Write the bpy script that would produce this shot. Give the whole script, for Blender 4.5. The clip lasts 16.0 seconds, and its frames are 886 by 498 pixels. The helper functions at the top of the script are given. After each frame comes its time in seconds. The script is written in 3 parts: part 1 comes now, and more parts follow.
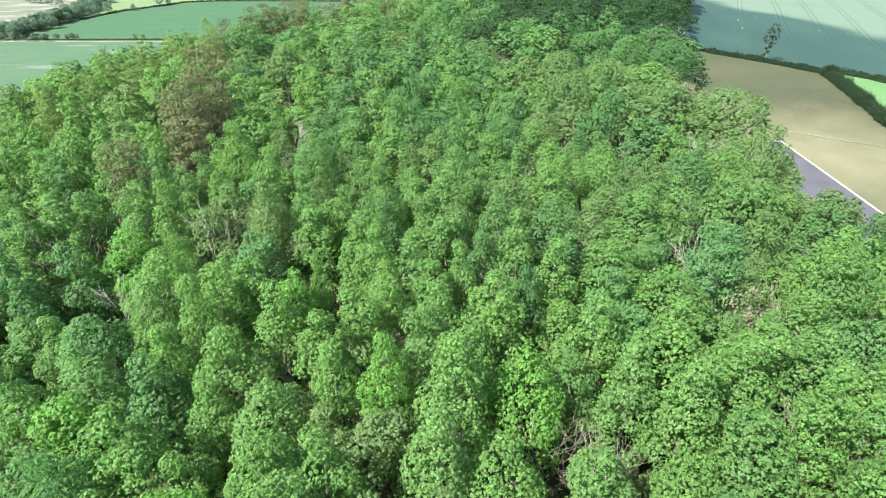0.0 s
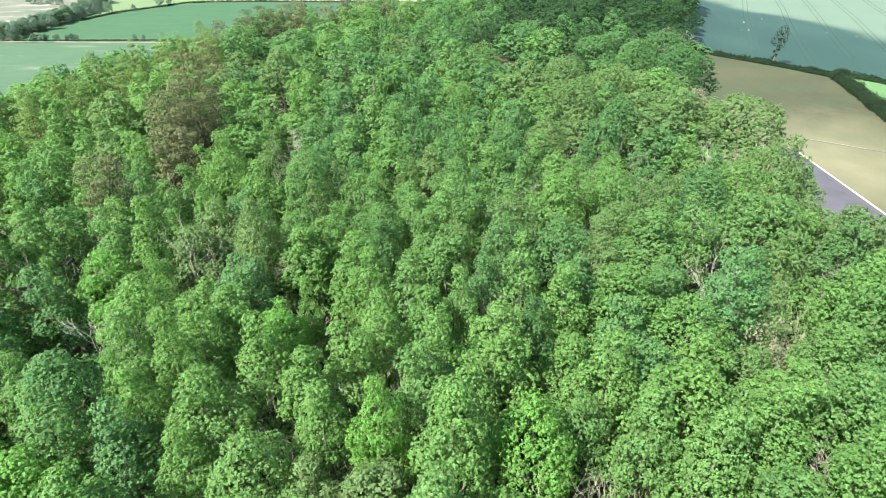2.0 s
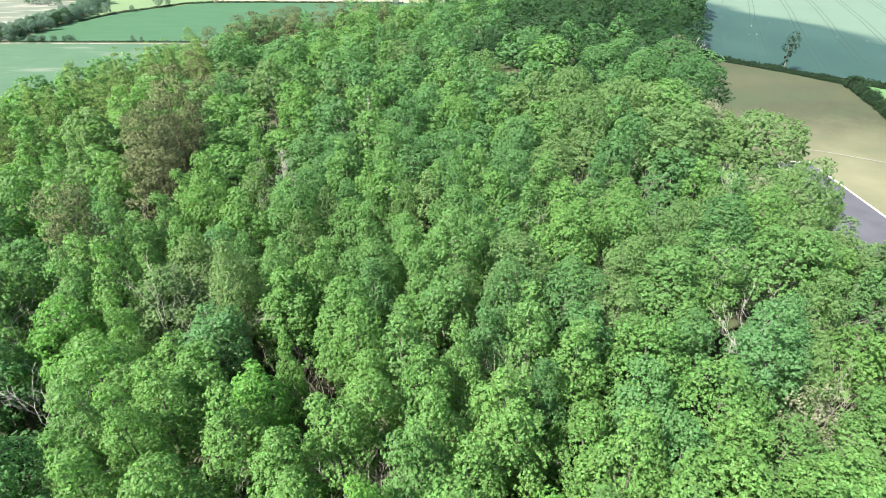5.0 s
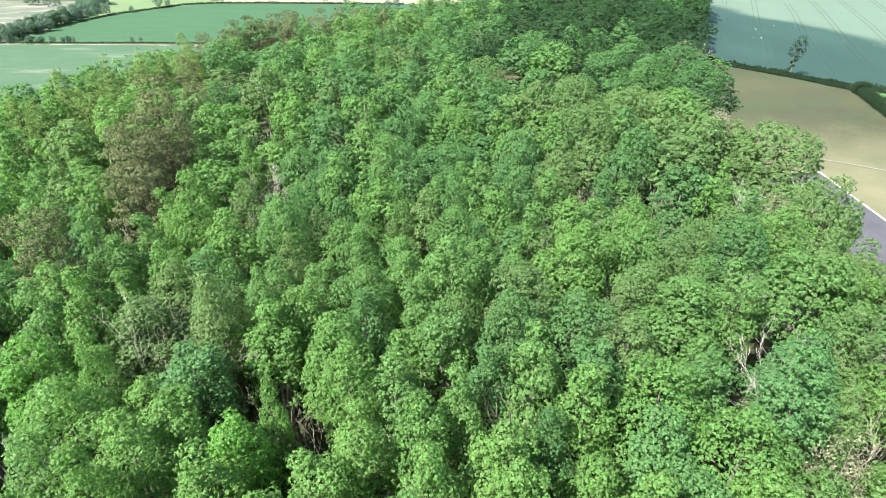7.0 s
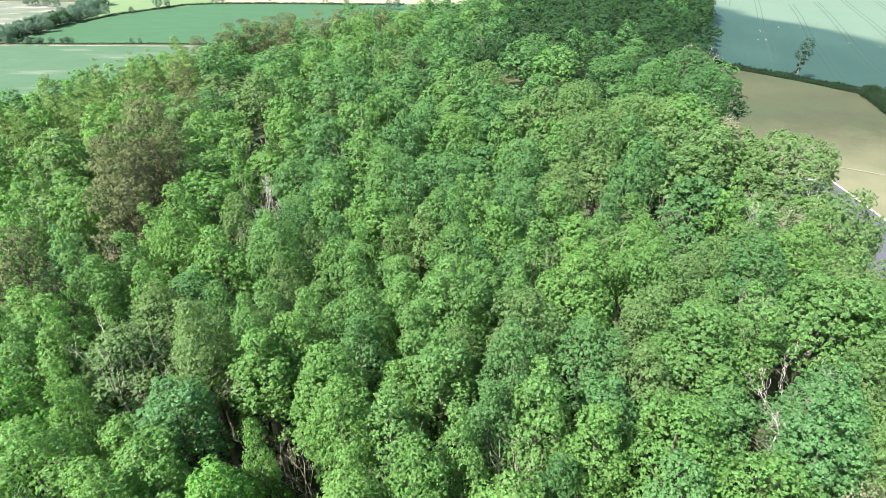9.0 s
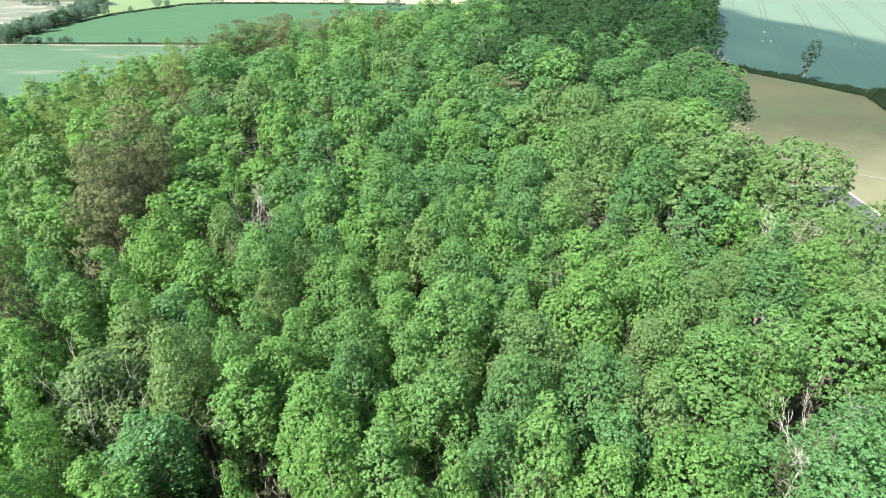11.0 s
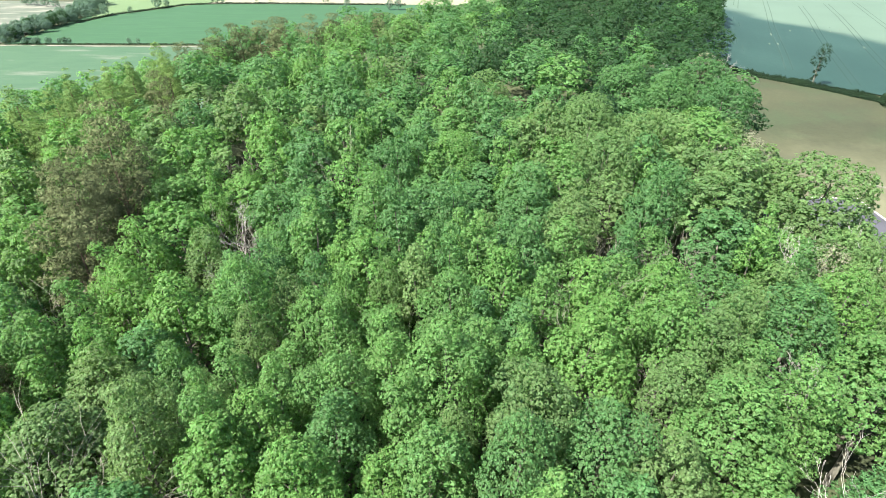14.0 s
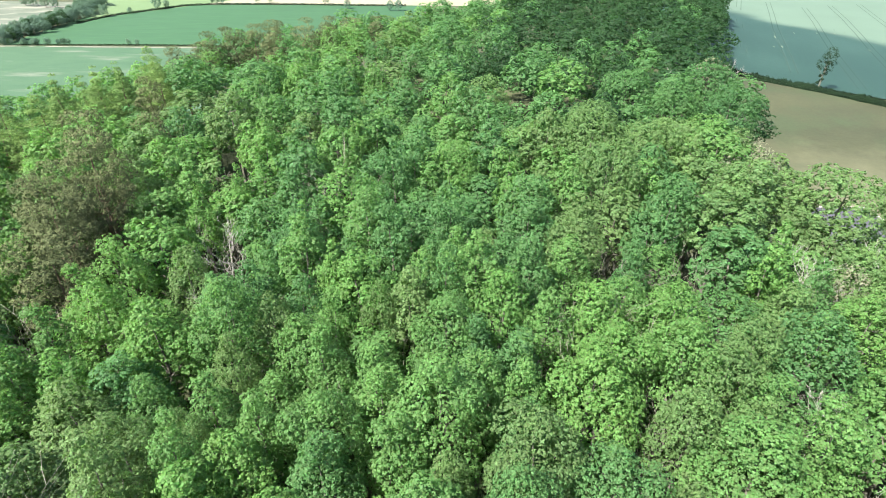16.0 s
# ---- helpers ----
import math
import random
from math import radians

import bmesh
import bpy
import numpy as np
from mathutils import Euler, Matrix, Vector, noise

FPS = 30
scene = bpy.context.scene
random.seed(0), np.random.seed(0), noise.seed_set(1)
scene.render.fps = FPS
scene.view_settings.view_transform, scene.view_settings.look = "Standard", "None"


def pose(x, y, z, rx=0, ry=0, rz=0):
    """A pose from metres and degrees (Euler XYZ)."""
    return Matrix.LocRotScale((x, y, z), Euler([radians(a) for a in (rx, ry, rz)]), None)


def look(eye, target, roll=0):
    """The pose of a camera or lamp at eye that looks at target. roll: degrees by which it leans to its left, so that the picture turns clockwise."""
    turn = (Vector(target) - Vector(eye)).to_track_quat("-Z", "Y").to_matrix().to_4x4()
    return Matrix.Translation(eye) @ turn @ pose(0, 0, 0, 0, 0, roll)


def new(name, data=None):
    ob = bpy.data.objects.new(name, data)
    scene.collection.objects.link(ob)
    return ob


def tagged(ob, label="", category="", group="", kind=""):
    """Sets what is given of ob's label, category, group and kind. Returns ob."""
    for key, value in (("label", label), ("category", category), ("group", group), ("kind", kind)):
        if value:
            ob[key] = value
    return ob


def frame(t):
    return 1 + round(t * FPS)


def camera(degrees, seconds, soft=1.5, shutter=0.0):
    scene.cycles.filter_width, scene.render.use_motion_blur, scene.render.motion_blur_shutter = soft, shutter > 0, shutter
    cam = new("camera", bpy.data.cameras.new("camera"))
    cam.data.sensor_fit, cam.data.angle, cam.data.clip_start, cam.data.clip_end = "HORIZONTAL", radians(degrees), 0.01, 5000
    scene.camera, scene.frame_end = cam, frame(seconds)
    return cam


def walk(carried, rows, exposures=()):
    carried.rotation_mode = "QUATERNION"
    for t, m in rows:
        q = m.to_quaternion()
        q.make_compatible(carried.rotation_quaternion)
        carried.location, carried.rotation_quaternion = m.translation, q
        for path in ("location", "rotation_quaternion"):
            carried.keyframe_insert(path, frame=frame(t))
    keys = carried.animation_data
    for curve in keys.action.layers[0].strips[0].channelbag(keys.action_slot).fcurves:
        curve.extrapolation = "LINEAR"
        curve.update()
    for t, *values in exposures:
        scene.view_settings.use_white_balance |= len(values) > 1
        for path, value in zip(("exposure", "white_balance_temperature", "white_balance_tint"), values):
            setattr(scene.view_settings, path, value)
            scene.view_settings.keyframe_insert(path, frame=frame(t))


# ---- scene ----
cam = camera(78.9, 16.0, soft=0.5)
METRES, EYE, TILT, LEAN, TURN = 28.0, 40.0, -33.0, 0.0, 0.0
ROWS = [
    (0.0, 0.0, 0.0, 0.0, 0.0, 0.0, -0.0),
    (0.5, 0.002, 0.0304, 0.0171, 0.03, 0.02, -0.03),
    (1.0, 0.0038, 0.0614, 0.0343, 0.07, 0.01, -0.07),
    (1.5, 0.0047, 0.0926, 0.0518, 0.09, 0.04, -0.08),
    (2.0, 0.0052, 0.1246, 0.0693, 0.12, 0.05, -0.1),
    (2.5, 0.0071, 0.1569, 0.0885, 0.15, 0.05, -0.12),
    (3.0, 0.0078, 0.1877, 0.1088, 0.15, 0.05, -0.14),
    (3.5, 0.0082, 0.2188, 0.1298, 0.15, 0.05, -0.16),
    (4.0, 0.0094, 0.2491, 0.1522, 0.16, 0.04, -0.17),
    (6.5, 0.0156, 0.3859, 0.2611, 0.2, 0.08, -0.21),
    (7.0, 0.018, 0.4102, 0.2798, 0.22, 0.08, -0.24),
    (7.5, 0.0211, 0.4338, 0.2977, 0.24, 0.08, -0.24),
    (8.0, 0.0219, 0.4575, 0.3135, 0.25, 0.08, -0.26),
    (8.5, 0.0215, 0.4815, 0.3282, 0.27, 0.07, -0.26),
    (9.0, 0.0212, 0.5053, 0.3417, 0.29, 0.09, -0.25),
    (11.5, 0.0281, 0.6238, 0.4053, 0.33, 0.07, -0.36),
    (12.0, 0.0286, 0.6469, 0.4195, 0.34, 0.06, -0.36),
    (12.5, 0.03, 0.6697, 0.4343, 0.32, 0.05, -0.38),
    (13.0, 0.0322, 0.6932, 0.4491, 0.34, 0.06, -0.38),
    (13.5, 0.0352, 0.7173, 0.4653, 0.38, 0.06, -0.4),
    (14.0, 0.0392, 0.7409, 0.4819, 0.42, 0.07, -0.42),
    (14.5, 0.0417, 0.7638, 0.4989, 0.44, 0.09, -0.44),
    (15.0, 0.0457, 0.7867, 0.5149, 0.44, 0.09, -0.45),
    (15.5, 0.0489, 0.8095, 0.5301, 0.45, 0.1, -0.46),
    (16.0, 0.0511, 0.834, 0.5443, 0.47, 0.11, -0.49),
]
walk(cam, [(t, pose(0, 0, EYE, TILT, LEAN, TURN) @ pose(METRES * x, METRES * y, METRES * z, 90 + pitch, roll, yaw)) for t, x, y, z, yaw, pitch, roll in ROWS], exposures=[(0.0, 2.40), (16.0, 2.40)])

SUN_ELEVATION, SUN_AZIMUTH, SUN_STRENGTH, SKY_STRENGTH = 53.0, -124.0, 5.0, 0.07


# ---- light ----
world = bpy.data.worlds.new("sky")
scene.world = world
world.use_nodes = True
wn = world.node_tree.nodes
sky = wn.new("ShaderNodeTexSky")
sky.sky_type = "NISHITA"
sky.sun_disc = False
sky.sun_elevation = radians(SUN_ELEVATION)
sky.sun_rotation = radians(SUN_AZIMUTH)
world.node_tree.links.new(sky.outputs[0], wn["Background"].inputs[0])
wn["Background"].inputs[1].default_value = SKY_STRENGTH
sun = new("sun", bpy.data.lights.new("sun", "SUN"))
sun.data.energy, sun.data.angle, sun.data.color = SUN_STRENGTH, radians(0.6), (1.0, 0.97, 0.91)
sun_way = Vector((math.sin(radians(SUN_AZIMUTH)) * math.cos(radians(SUN_ELEVATION)),
                  math.cos(radians(SUN_AZIMUTH)) * math.cos(radians(SUN_ELEVATION)), math.sin(radians(SUN_ELEVATION))))
sun.matrix_world = look(sun_way * 300, (0, 0, 0))


# ---- materials ----
def material(name):
    m = bpy.data.materials.new(name)
    m.use_nodes = True
    t = m.node_tree
    return m, t, t.nodes["Principled BSDF"], t.nodes["Material Output"]


def node(t, kind, **inputs):
    n = t.nodes.new(kind)
    for key, value in inputs.items():
        n.inputs[key.replace("_", " ")].default_value = value
    return n


def mix_colour(t, factor, a, b, mode="MIX"):
    n = t.nodes.new("ShaderNodeMix")
    n.data_type, n.blend_type = "RGBA", mode
    for socket, value in ((n.inputs[0], factor), (n.inputs[6], a), (n.inputs[7], b)):
        if hasattr(value, "is_linked"):
            t.links.new(value, socket)
        else:
            socket.default_value = value if isinstance(value, float) else (*value, 1)
    return n.outputs[2]


def spread(t, value, low, high):
    n = t.nodes.new("ShaderNodeMapRange")
    n.inputs["To Min"].default_value, n.inputs["To Max"].default_value = low, high
    t.links.new(value, n.inputs["Value"])
    return n.outputs[0]


def leaf_material(name, dark, light, glow=0.60, rough=0.58, shift=0.5, gloss=0.30, leaflet=8.0, vary=(0.75, 1.25)):
    """Leaves: one tint for each tree, a shade of its own for each leaf, and light that passes through."""
    m, t, bsdf, out = material(name)
    info, geo = t.nodes.new("ShaderNodeObjectInfo"), t.nodes.new("ShaderNodeNewGeometry")
    tint = mix_colour(t, info.outputs["Random"], dark, light)
    noise_node = node(t, "ShaderNodeTexNoise", Scale=0.55, Detail=2.0)
    coord = t.nodes.new("ShaderNodeTexCoord")
    t.links.new(coord.outputs["Object"], noise_node.inputs["Vector"])
    young = tuple(min(1, c * k) for c, k in zip(light, (1.18, 1.15, 0.95)))
    tuft_noise = node(t, "ShaderNodeTexNoise", Scale=3.3, Detail=1.0)
    t.links.new(coord.outputs["Object"], tuft_noise.inputs["Vector"])
    tint = mix_colour(t, spread(t, noise_node.outputs[0], -0.5 * shift, 1.5 * shift), tint, young)
    fine = node(t, "ShaderNodeTexNoise", Scale=leaflet, Detail=2.0, Roughness=0.7)
    t.links.new(coord.outputs["Object"], fine.inputs["Vector"])
    mottle = t.nodes.new("ShaderNodeMapRange")
    for key, value in (("From Min", 0.30), ("From Max", 0.70), ("To Min", 0.78), ("To Max", 1.22)):
        mottle.inputs[key].default_value = value
    t.links.new(fine.outputs[0], mottle.inputs["Value"])
    value = t.nodes.new("ShaderNodeMath")
    value.operation = "MULTIPLY"
    t.links.new(spread(t, geo.outputs["Random Per Island"], *vary), value.inputs[0])
    t.links.new(mottle.outputs[0], value.inputs[1])
    by_tuft = t.nodes.new("ShaderNodeMath")
    by_tuft.operation = "MULTIPLY"
    t.links.new(value.outputs[0], by_tuft.inputs[0])
    t.links.new(spread(t, tuft_noise.outputs[0], 0.48, 1.52), by_tuft.inputs[1])
    relief = node(t, "ShaderNodeBump", Strength=0.5, Distance=0.10)
    t.links.new(fine.outputs[0], relief.inputs["Height"])
    t.links.new(relief.outputs[0], bsdf.inputs["Normal"])
    hsv = t.nodes.new("ShaderNodeHueSaturation")
    t.links.new(by_tuft.outputs[0], hsv.inputs["Value"])
    t.links.new(spread(t, geo.outputs["Random Per Island"], 0.485, 0.515), hsv.inputs["Hue"])
    hsv.inputs["Saturation"].default_value = 0.97
    t.links.new(tint, hsv.inputs["Color"])
    t.links.new(hsv.outputs[0], bsdf.inputs["Base Color"])
    bsdf.inputs["Roughness"].default_value = rough
    bsdf.inputs["Specular IOR Level"].default_value = gloss
    through_leaf = t.nodes.new("ShaderNodeBsdfTranslucent")
    t.links.new(mix_colour(t, 1.0, hsv.outputs[0], (1.1, 1.2, 0.8), "MULTIPLY"), through_leaf.inputs[0])
    both = t.nodes.new("ShaderNodeMixShader")
    both.inputs[0].default_value = glow
    t.links.new(bsdf.outputs[0], both.inputs[1])
    t.links.new(through_leaf.outputs[0], both.inputs[2])
    t.links.new(both.outputs[0], out.inputs[0])
    return m


def rough_material(name, dark, light, scale, fine, rough=0.9, bump=0.4, third=None, third_scale=0.02, third_low=0.5, third_high=0.62, stretch=None):
    """A surface with blotches, grain and relief, and a third colour in patches where given."""
    m, t, bsdf, out = material(name)
    coord = t.nodes.new("ShaderNodeTexCoord")
    place = coord.outputs["Object"]
    if stretch:
        mapping = t.nodes.new("ShaderNodeMapping")
        mapping.inputs["Rotation"].default_value, mapping.inputs["Scale"].default_value = (0, 0, radians(stretch[0])), (1, stretch[1], 1)
        t.links.new(place, mapping.inputs["Vector"])
        place = mapping.outputs[0]
    big = node(t, "ShaderNodeTexNoise", Scale=scale, Detail=5.0, Roughness=0.6)
    small = node(t, "ShaderNodeTexNoise", Scale=fine, Detail=4.0, Roughness=0.65)
    for n in (big, small):
        t.links.new(place, n.inputs["Vector"])
    ramp = t.nodes.new("ShaderNodeMapRange")
    ramp.inputs["From Min"].default_value, ramp.inputs["From Max"].default_value = 0.32, 0.68
    t.links.new(big.outputs[0], ramp.inputs["Value"])
    colour = mix_colour(t, ramp.outputs[0], dark, light)
    if third:
        patch = node(t, "ShaderNodeTexNoise", Scale=third_scale, Detail=6.0, Roughness=0.62)
        t.links.new(place, patch.inputs["Vector"])
        mask = t.nodes.new("ShaderNodeMapRange")
        mask.inputs["From Min"].default_value, mask.inputs["From Max"].default_value = third_low, third_high
        t.links.new(patch.outputs[0], mask.inputs["Value"])
        colour = mix_colour(t, mask.outputs[0], colour, third)
    grain = t.nodes.new("ShaderNodeHueSaturation")
    t.links.new(spread(t, small.outputs[0], 0.72, 1.28), grain.inputs["Value"])
    t.links.new(colour, grain.inputs["Color"])
    t.links.new(grain.outputs[0], bsdf.inputs["Base Color"])
    relief = node(t, "ShaderNodeBump", Strength=bump, Distance=0.06)
    t.links.new(small.outputs[0], relief.inputs["Height"])
    t.links.new(relief.outputs[0], bsdf.inputs["Normal"])
    bsdf.inputs["Roughness"].default_value = rough
    bsdf.inputs["Specular IOR Level"].default_value = 0.25
    return m


LEAF = {
    "ash": leaf_material("ash leaves", (0.072, 0.162, 0.047), (0.106, 0.212, 0.058)),
    "deep": leaf_material("deep green leaves", (0.053, 0.134, 0.047), (0.078, 0.172, 0.055)),
    "bright": leaf_material("bright green leaves", (0.084, 0.188, 0.046), (0.108, 0.215, 0.053)),
    "lime": leaf_material("vivid lime leaves", (0.089, 0.220, 0.039), (0.108, 0.246, 0.045)),
    "grey": leaf_material("grey green leaves", (0.086, 0.160, 0.054), (0.113, 0.195, 0.064)),
    "olive": leaf_material("olive leaves with seed keys", (0.084, 0.150, 0.052), (0.109, 0.182, 0.061)),
    "blue": leaf_material("blue green leaves", (0.064, 0.159, 0.057), (0.090, 0.199, 0.066)),
    "shade": leaf_material("oak leaves darkened for cloud shade", (0.017, 0.052, 0.018), (0.029, 0.074, 0.023)),
    "pine": leaf_material("brownish pine needles", (0.058, 0.070, 0.031), (0.086, 0.100, 0.045), 0.05, 0.85, 0.3, 0.05, 5.0, (0.75, 1.25)),
    "larch": leaf_material("larch needles", (0.078, 0.134, 0.040), (0.110, 0.172, 0.050), 0.35, 0.8, 0.3, 0.1, 5.0, (0.75, 1.25)),
    "withered": leaf_material("withered pale leaves", (0.094, 0.105, 0.059), (0.130, 0.136, 0.083), 0.25, 0.8, 0.3),
    "distant": leaf_material("haze tinted valley leaves", (0.086, 0.140, 0.108), (0.114, 0.177, 0.135), 0.5, 0.9, 0.3, 0.03, 1.5, (0.85, 1.15)),
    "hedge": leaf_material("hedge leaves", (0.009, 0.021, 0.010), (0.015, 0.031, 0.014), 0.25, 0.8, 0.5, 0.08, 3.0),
}
BARK = rough_material("grey brown bark", (0.075, 0.070, 0.052), (0.135, 0.128, 0.100), 1.4, 18, 0.92, 0.8)
PINE_BARK = rough_material("red brown pine bark", (0.075, 0.050, 0.034), (0.120, 0.085, 0.058), 1.2, 16, 0.92, 0.8)
BARE = rough_material("bleached dead wood", (0.20, 0.188, 0.160), (0.30, 0.285, 0.250), 1.2, 14, 0.85, 0.5)
TWIG = rough_material("pale dry twigs", (0.150, 0.138, 0.108), (0.225, 0.210, 0.170), 1.2, 14, 0.85, 0.5)
SOIL = rough_material("woodland floor and rough grass", (0.022, 0.028, 0.012), (0.045, 0.052, 0.022), 0.12, 2.5, 0.95, 0.6)
CROP_BLUE = rough_material("blue green wheat", (0.0083, 0.0264, 0.0201), (0.0113, 0.0326, 0.0242), 0.03, 1.2, 0.75, 0.3,
                           third=(0.0136, 0.0361, 0.0275), third_scale=0.03, third_low=0.52, third_high=0.70, stretch=(-23, 0.5))
STUBBLE = rough_material("tan dry grass", (0.0235, 0.0268, 0.0128), (0.0375, 0.0405, 0.0190), 0.045, 1.5, 0.95, 0.4,
                         third=(0.0270, 0.0365, 0.0160), third_scale=0.05, third_low=0.46, third_high=0.62)


def bare_sunlit_earth(m, spot, inner, outer, colour):
    """Pale trodden earth round a spot, with a ragged, fading rim that also paints sunlit grass."""
    t = m.node_tree
    bsdf = t.nodes["Principled BSDF"]
    link = bsdf.inputs["Base Color"].links[0]
    before = link.from_socket
    coord = t.nodes.new("ShaderNodeTexCoord")
    ragged = node(t, "ShaderNodeTexNoise", Scale=0.11, Detail=6.0, Roughness=0.65)
    t.links.new(coord.outputs["Object"], ragged.inputs["Vector"])
    way = t.nodes.new("ShaderNodeVectorMath")
    way.operation = "DISTANCE"
    t.links.new(coord.outputs["Object"], way.inputs[0])
    way.inputs[1].default_value = spot
    total = t.nodes.new("ShaderNodeMath")
    total.operation = "MULTIPLY_ADD"
    total.inputs[1].default_value = 34.0
    t.links.new(ragged.outputs[0], total.inputs[0])
    t.links.new(way.outputs["Value"], total.inputs[2])
    mask = t.nodes.new("ShaderNodeMapRange")
    mask.inputs["From Min"].default_value, mask.inputs["From Max"].default_value = inner, outer
    mask.inputs["To Min"].default_value, mask.inputs["To Max"].default_value = 1.0, 0.0
    t.links.new(total.outputs[0], mask.inputs["Value"])
    t.links.new(mix_colour(t, mask.outputs[0], before, colour), bsdf.inputs["Base Color"])


def sunlit(m, foot, way, length, colour):
    """Paints paler, sunlit crop up the slope from a cloud shadow's edge through foot, with a ragged, fading rim."""
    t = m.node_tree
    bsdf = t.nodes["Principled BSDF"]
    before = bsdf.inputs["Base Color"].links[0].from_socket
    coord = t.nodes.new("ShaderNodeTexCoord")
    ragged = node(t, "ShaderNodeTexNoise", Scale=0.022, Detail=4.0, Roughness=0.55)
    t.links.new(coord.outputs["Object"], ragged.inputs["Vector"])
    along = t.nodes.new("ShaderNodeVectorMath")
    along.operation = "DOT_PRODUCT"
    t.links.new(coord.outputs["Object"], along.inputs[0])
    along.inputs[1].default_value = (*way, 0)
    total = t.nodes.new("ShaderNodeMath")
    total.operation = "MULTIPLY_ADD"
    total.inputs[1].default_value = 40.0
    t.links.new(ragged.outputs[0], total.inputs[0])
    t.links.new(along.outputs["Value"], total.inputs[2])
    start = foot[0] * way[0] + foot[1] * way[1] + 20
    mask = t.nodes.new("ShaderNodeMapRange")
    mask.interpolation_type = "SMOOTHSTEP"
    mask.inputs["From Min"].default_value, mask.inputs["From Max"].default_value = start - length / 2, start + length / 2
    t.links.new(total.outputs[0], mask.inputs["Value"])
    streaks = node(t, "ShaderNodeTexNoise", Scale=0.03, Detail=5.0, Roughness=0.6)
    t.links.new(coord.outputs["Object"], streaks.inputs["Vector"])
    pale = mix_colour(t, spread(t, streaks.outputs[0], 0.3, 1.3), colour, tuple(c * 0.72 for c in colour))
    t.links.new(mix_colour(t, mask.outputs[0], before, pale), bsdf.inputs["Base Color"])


SHADE_EDGE = (148, 265), (0.936, 0.353), 15.0
sunlit(CROP_BLUE, *SHADE_EDGE, (0.078, 0.118, 0.082))
bare_sunlit_earth(STUBBLE, (78, 102, -4), 16.0, 56.0, (0.094, 0.092, 0.053))
ASPHALT = rough_material("dark grey asphalt", (0.038, 0.038, 0.043), (0.050, 0.050, 0.058), 0.25, 6, 0.8, 0.3)
KERB = rough_material("pale concrete kerb", (0.26, 0.25, 0.22), (0.36, 0.345, 0.31), 0.6, 9, 0.85, 0.3)
WHEEL_TRACK = rough_material("trodden crop and soil", (0.0125, 0.031, 0.024), (0.018, 0.040, 0.031), 0.2, 3, 0.95, 0.4)
sunlit(WHEEL_TRACK, *SHADE_EDGE, (0.058, 0.090, 0.064))
MEADOW = rough_material("bright pasture", (0.045, 0.099, 0.034), (0.058, 0.117, 0.041), 0.02, 0.8, 0.85, 0.3)
CROP_GREEN = rough_material("green barley", (0.0144, 0.0455, 0.0169), (0.0178, 0.0545, 0.0202), 0.012, 0.6, 0.8, 0.3,
                            third=(0.0208, 0.0594, 0.0214), third_scale=0.035, third_low=0.48, third_high=0.66, stretch=(14, 5.0))
CROP_PATCHY = rough_material("thin patchy crop", (0.0225, 0.0531, 0.0248), (0.0306, 0.0639, 0.0300), 0.035, 0.6, 0.8, 0.3,
                             third=(0.0801, 0.0954, 0.0662), third_scale=0.011, third_low=0.55, third_high=0.70, stretch=(8, 3.0))
CROP_PALE = rough_material("pale dry crop", (0.0468, 0.0630, 0.0414), (0.0792, 0.0846, 0.0612), 0.02, 0.5, 0.9, 0.3,
                           third=(0.1440, 0.1377, 0.1080), third_scale=0.012, third_low=0.50, third_high=0.62, stretch=(8, 3.0))
CROP_LIME = rough_material("light green ley", (0.0549, 0.0873, 0.0360), (0.0693, 0.1053, 0.0441), 0.01, 0.5, 0.9, 0.3)
CROP_STRAW = rough_material("straw coloured crop", (0.1485, 0.1386, 0.0900), (0.1728, 0.1602, 0.1098), 0.01, 0.5, 0.9, 0.3)
LODGED = rough_material("bleached flattened wheat", (0.058, 0.086, 0.062), (0.092, 0.116, 0.084), 0.3, 3, 0.95, 0.3)
DUST = rough_material("chalky farm track", (0.0900, 0.0936, 0.0684), (0.1350, 0.1278, 0.1008), 0.05, 1.5, 0.95, 0.3,
                      third=(0.0405, 0.0702, 0.0360), third_scale=0.06, third_low=0.50, third_high=0.60)


# ---- the lie of the land ----
EDGE = [(-72, -400), (-68, 20), (-65, 60), (-63, 100), (-58, 122), (-48, 144), (-36, 162), (-20, 178), (-4, 190), (24, 216), (62, 264), (120, 360), (300, 700), (1400, 2600)]
VALLEY, BANK = -85.0, 150.0
RIGHT = [(-60, 80), (48, 78), (53, 53), (59, 45), (70, 44.5), (85, 46), (98, 49), (111, 51), (131, 58), (168, 70), (195, 82), (225, 95), (270, 114), (420, 170)]


def past_edge(x, y):
    """Metres by which places lie out beyond the brow of the hill, on its left and far side; 0 on the hill."""
    x, y = np.asarray(x, float), np.asarray(y, float)
    best = np.full(x.shape, 1e9)
    for (ax, ay), (bx, by) in zip(EDGE, EDGE[1:]):
        k = np.clip(((x - ax) * (bx - ax) + (y - ay) * (by - ay)) / ((bx - ax) ** 2 + (by - ay) ** 2), 0, 1)
        best = np.minimum(best, np.hypot(x - ax - k * (bx - ax), y - ay - k * (by - ay)))
    brow = np.interp(y, [p[1] for p in EDGE], [p[0] for p in EDGE])
    return np.where(x < brow, best, 0.0)


def smooth(k):
    k = np.clip(k, 0, 1)
    return k * k * (3 - 2 * k)


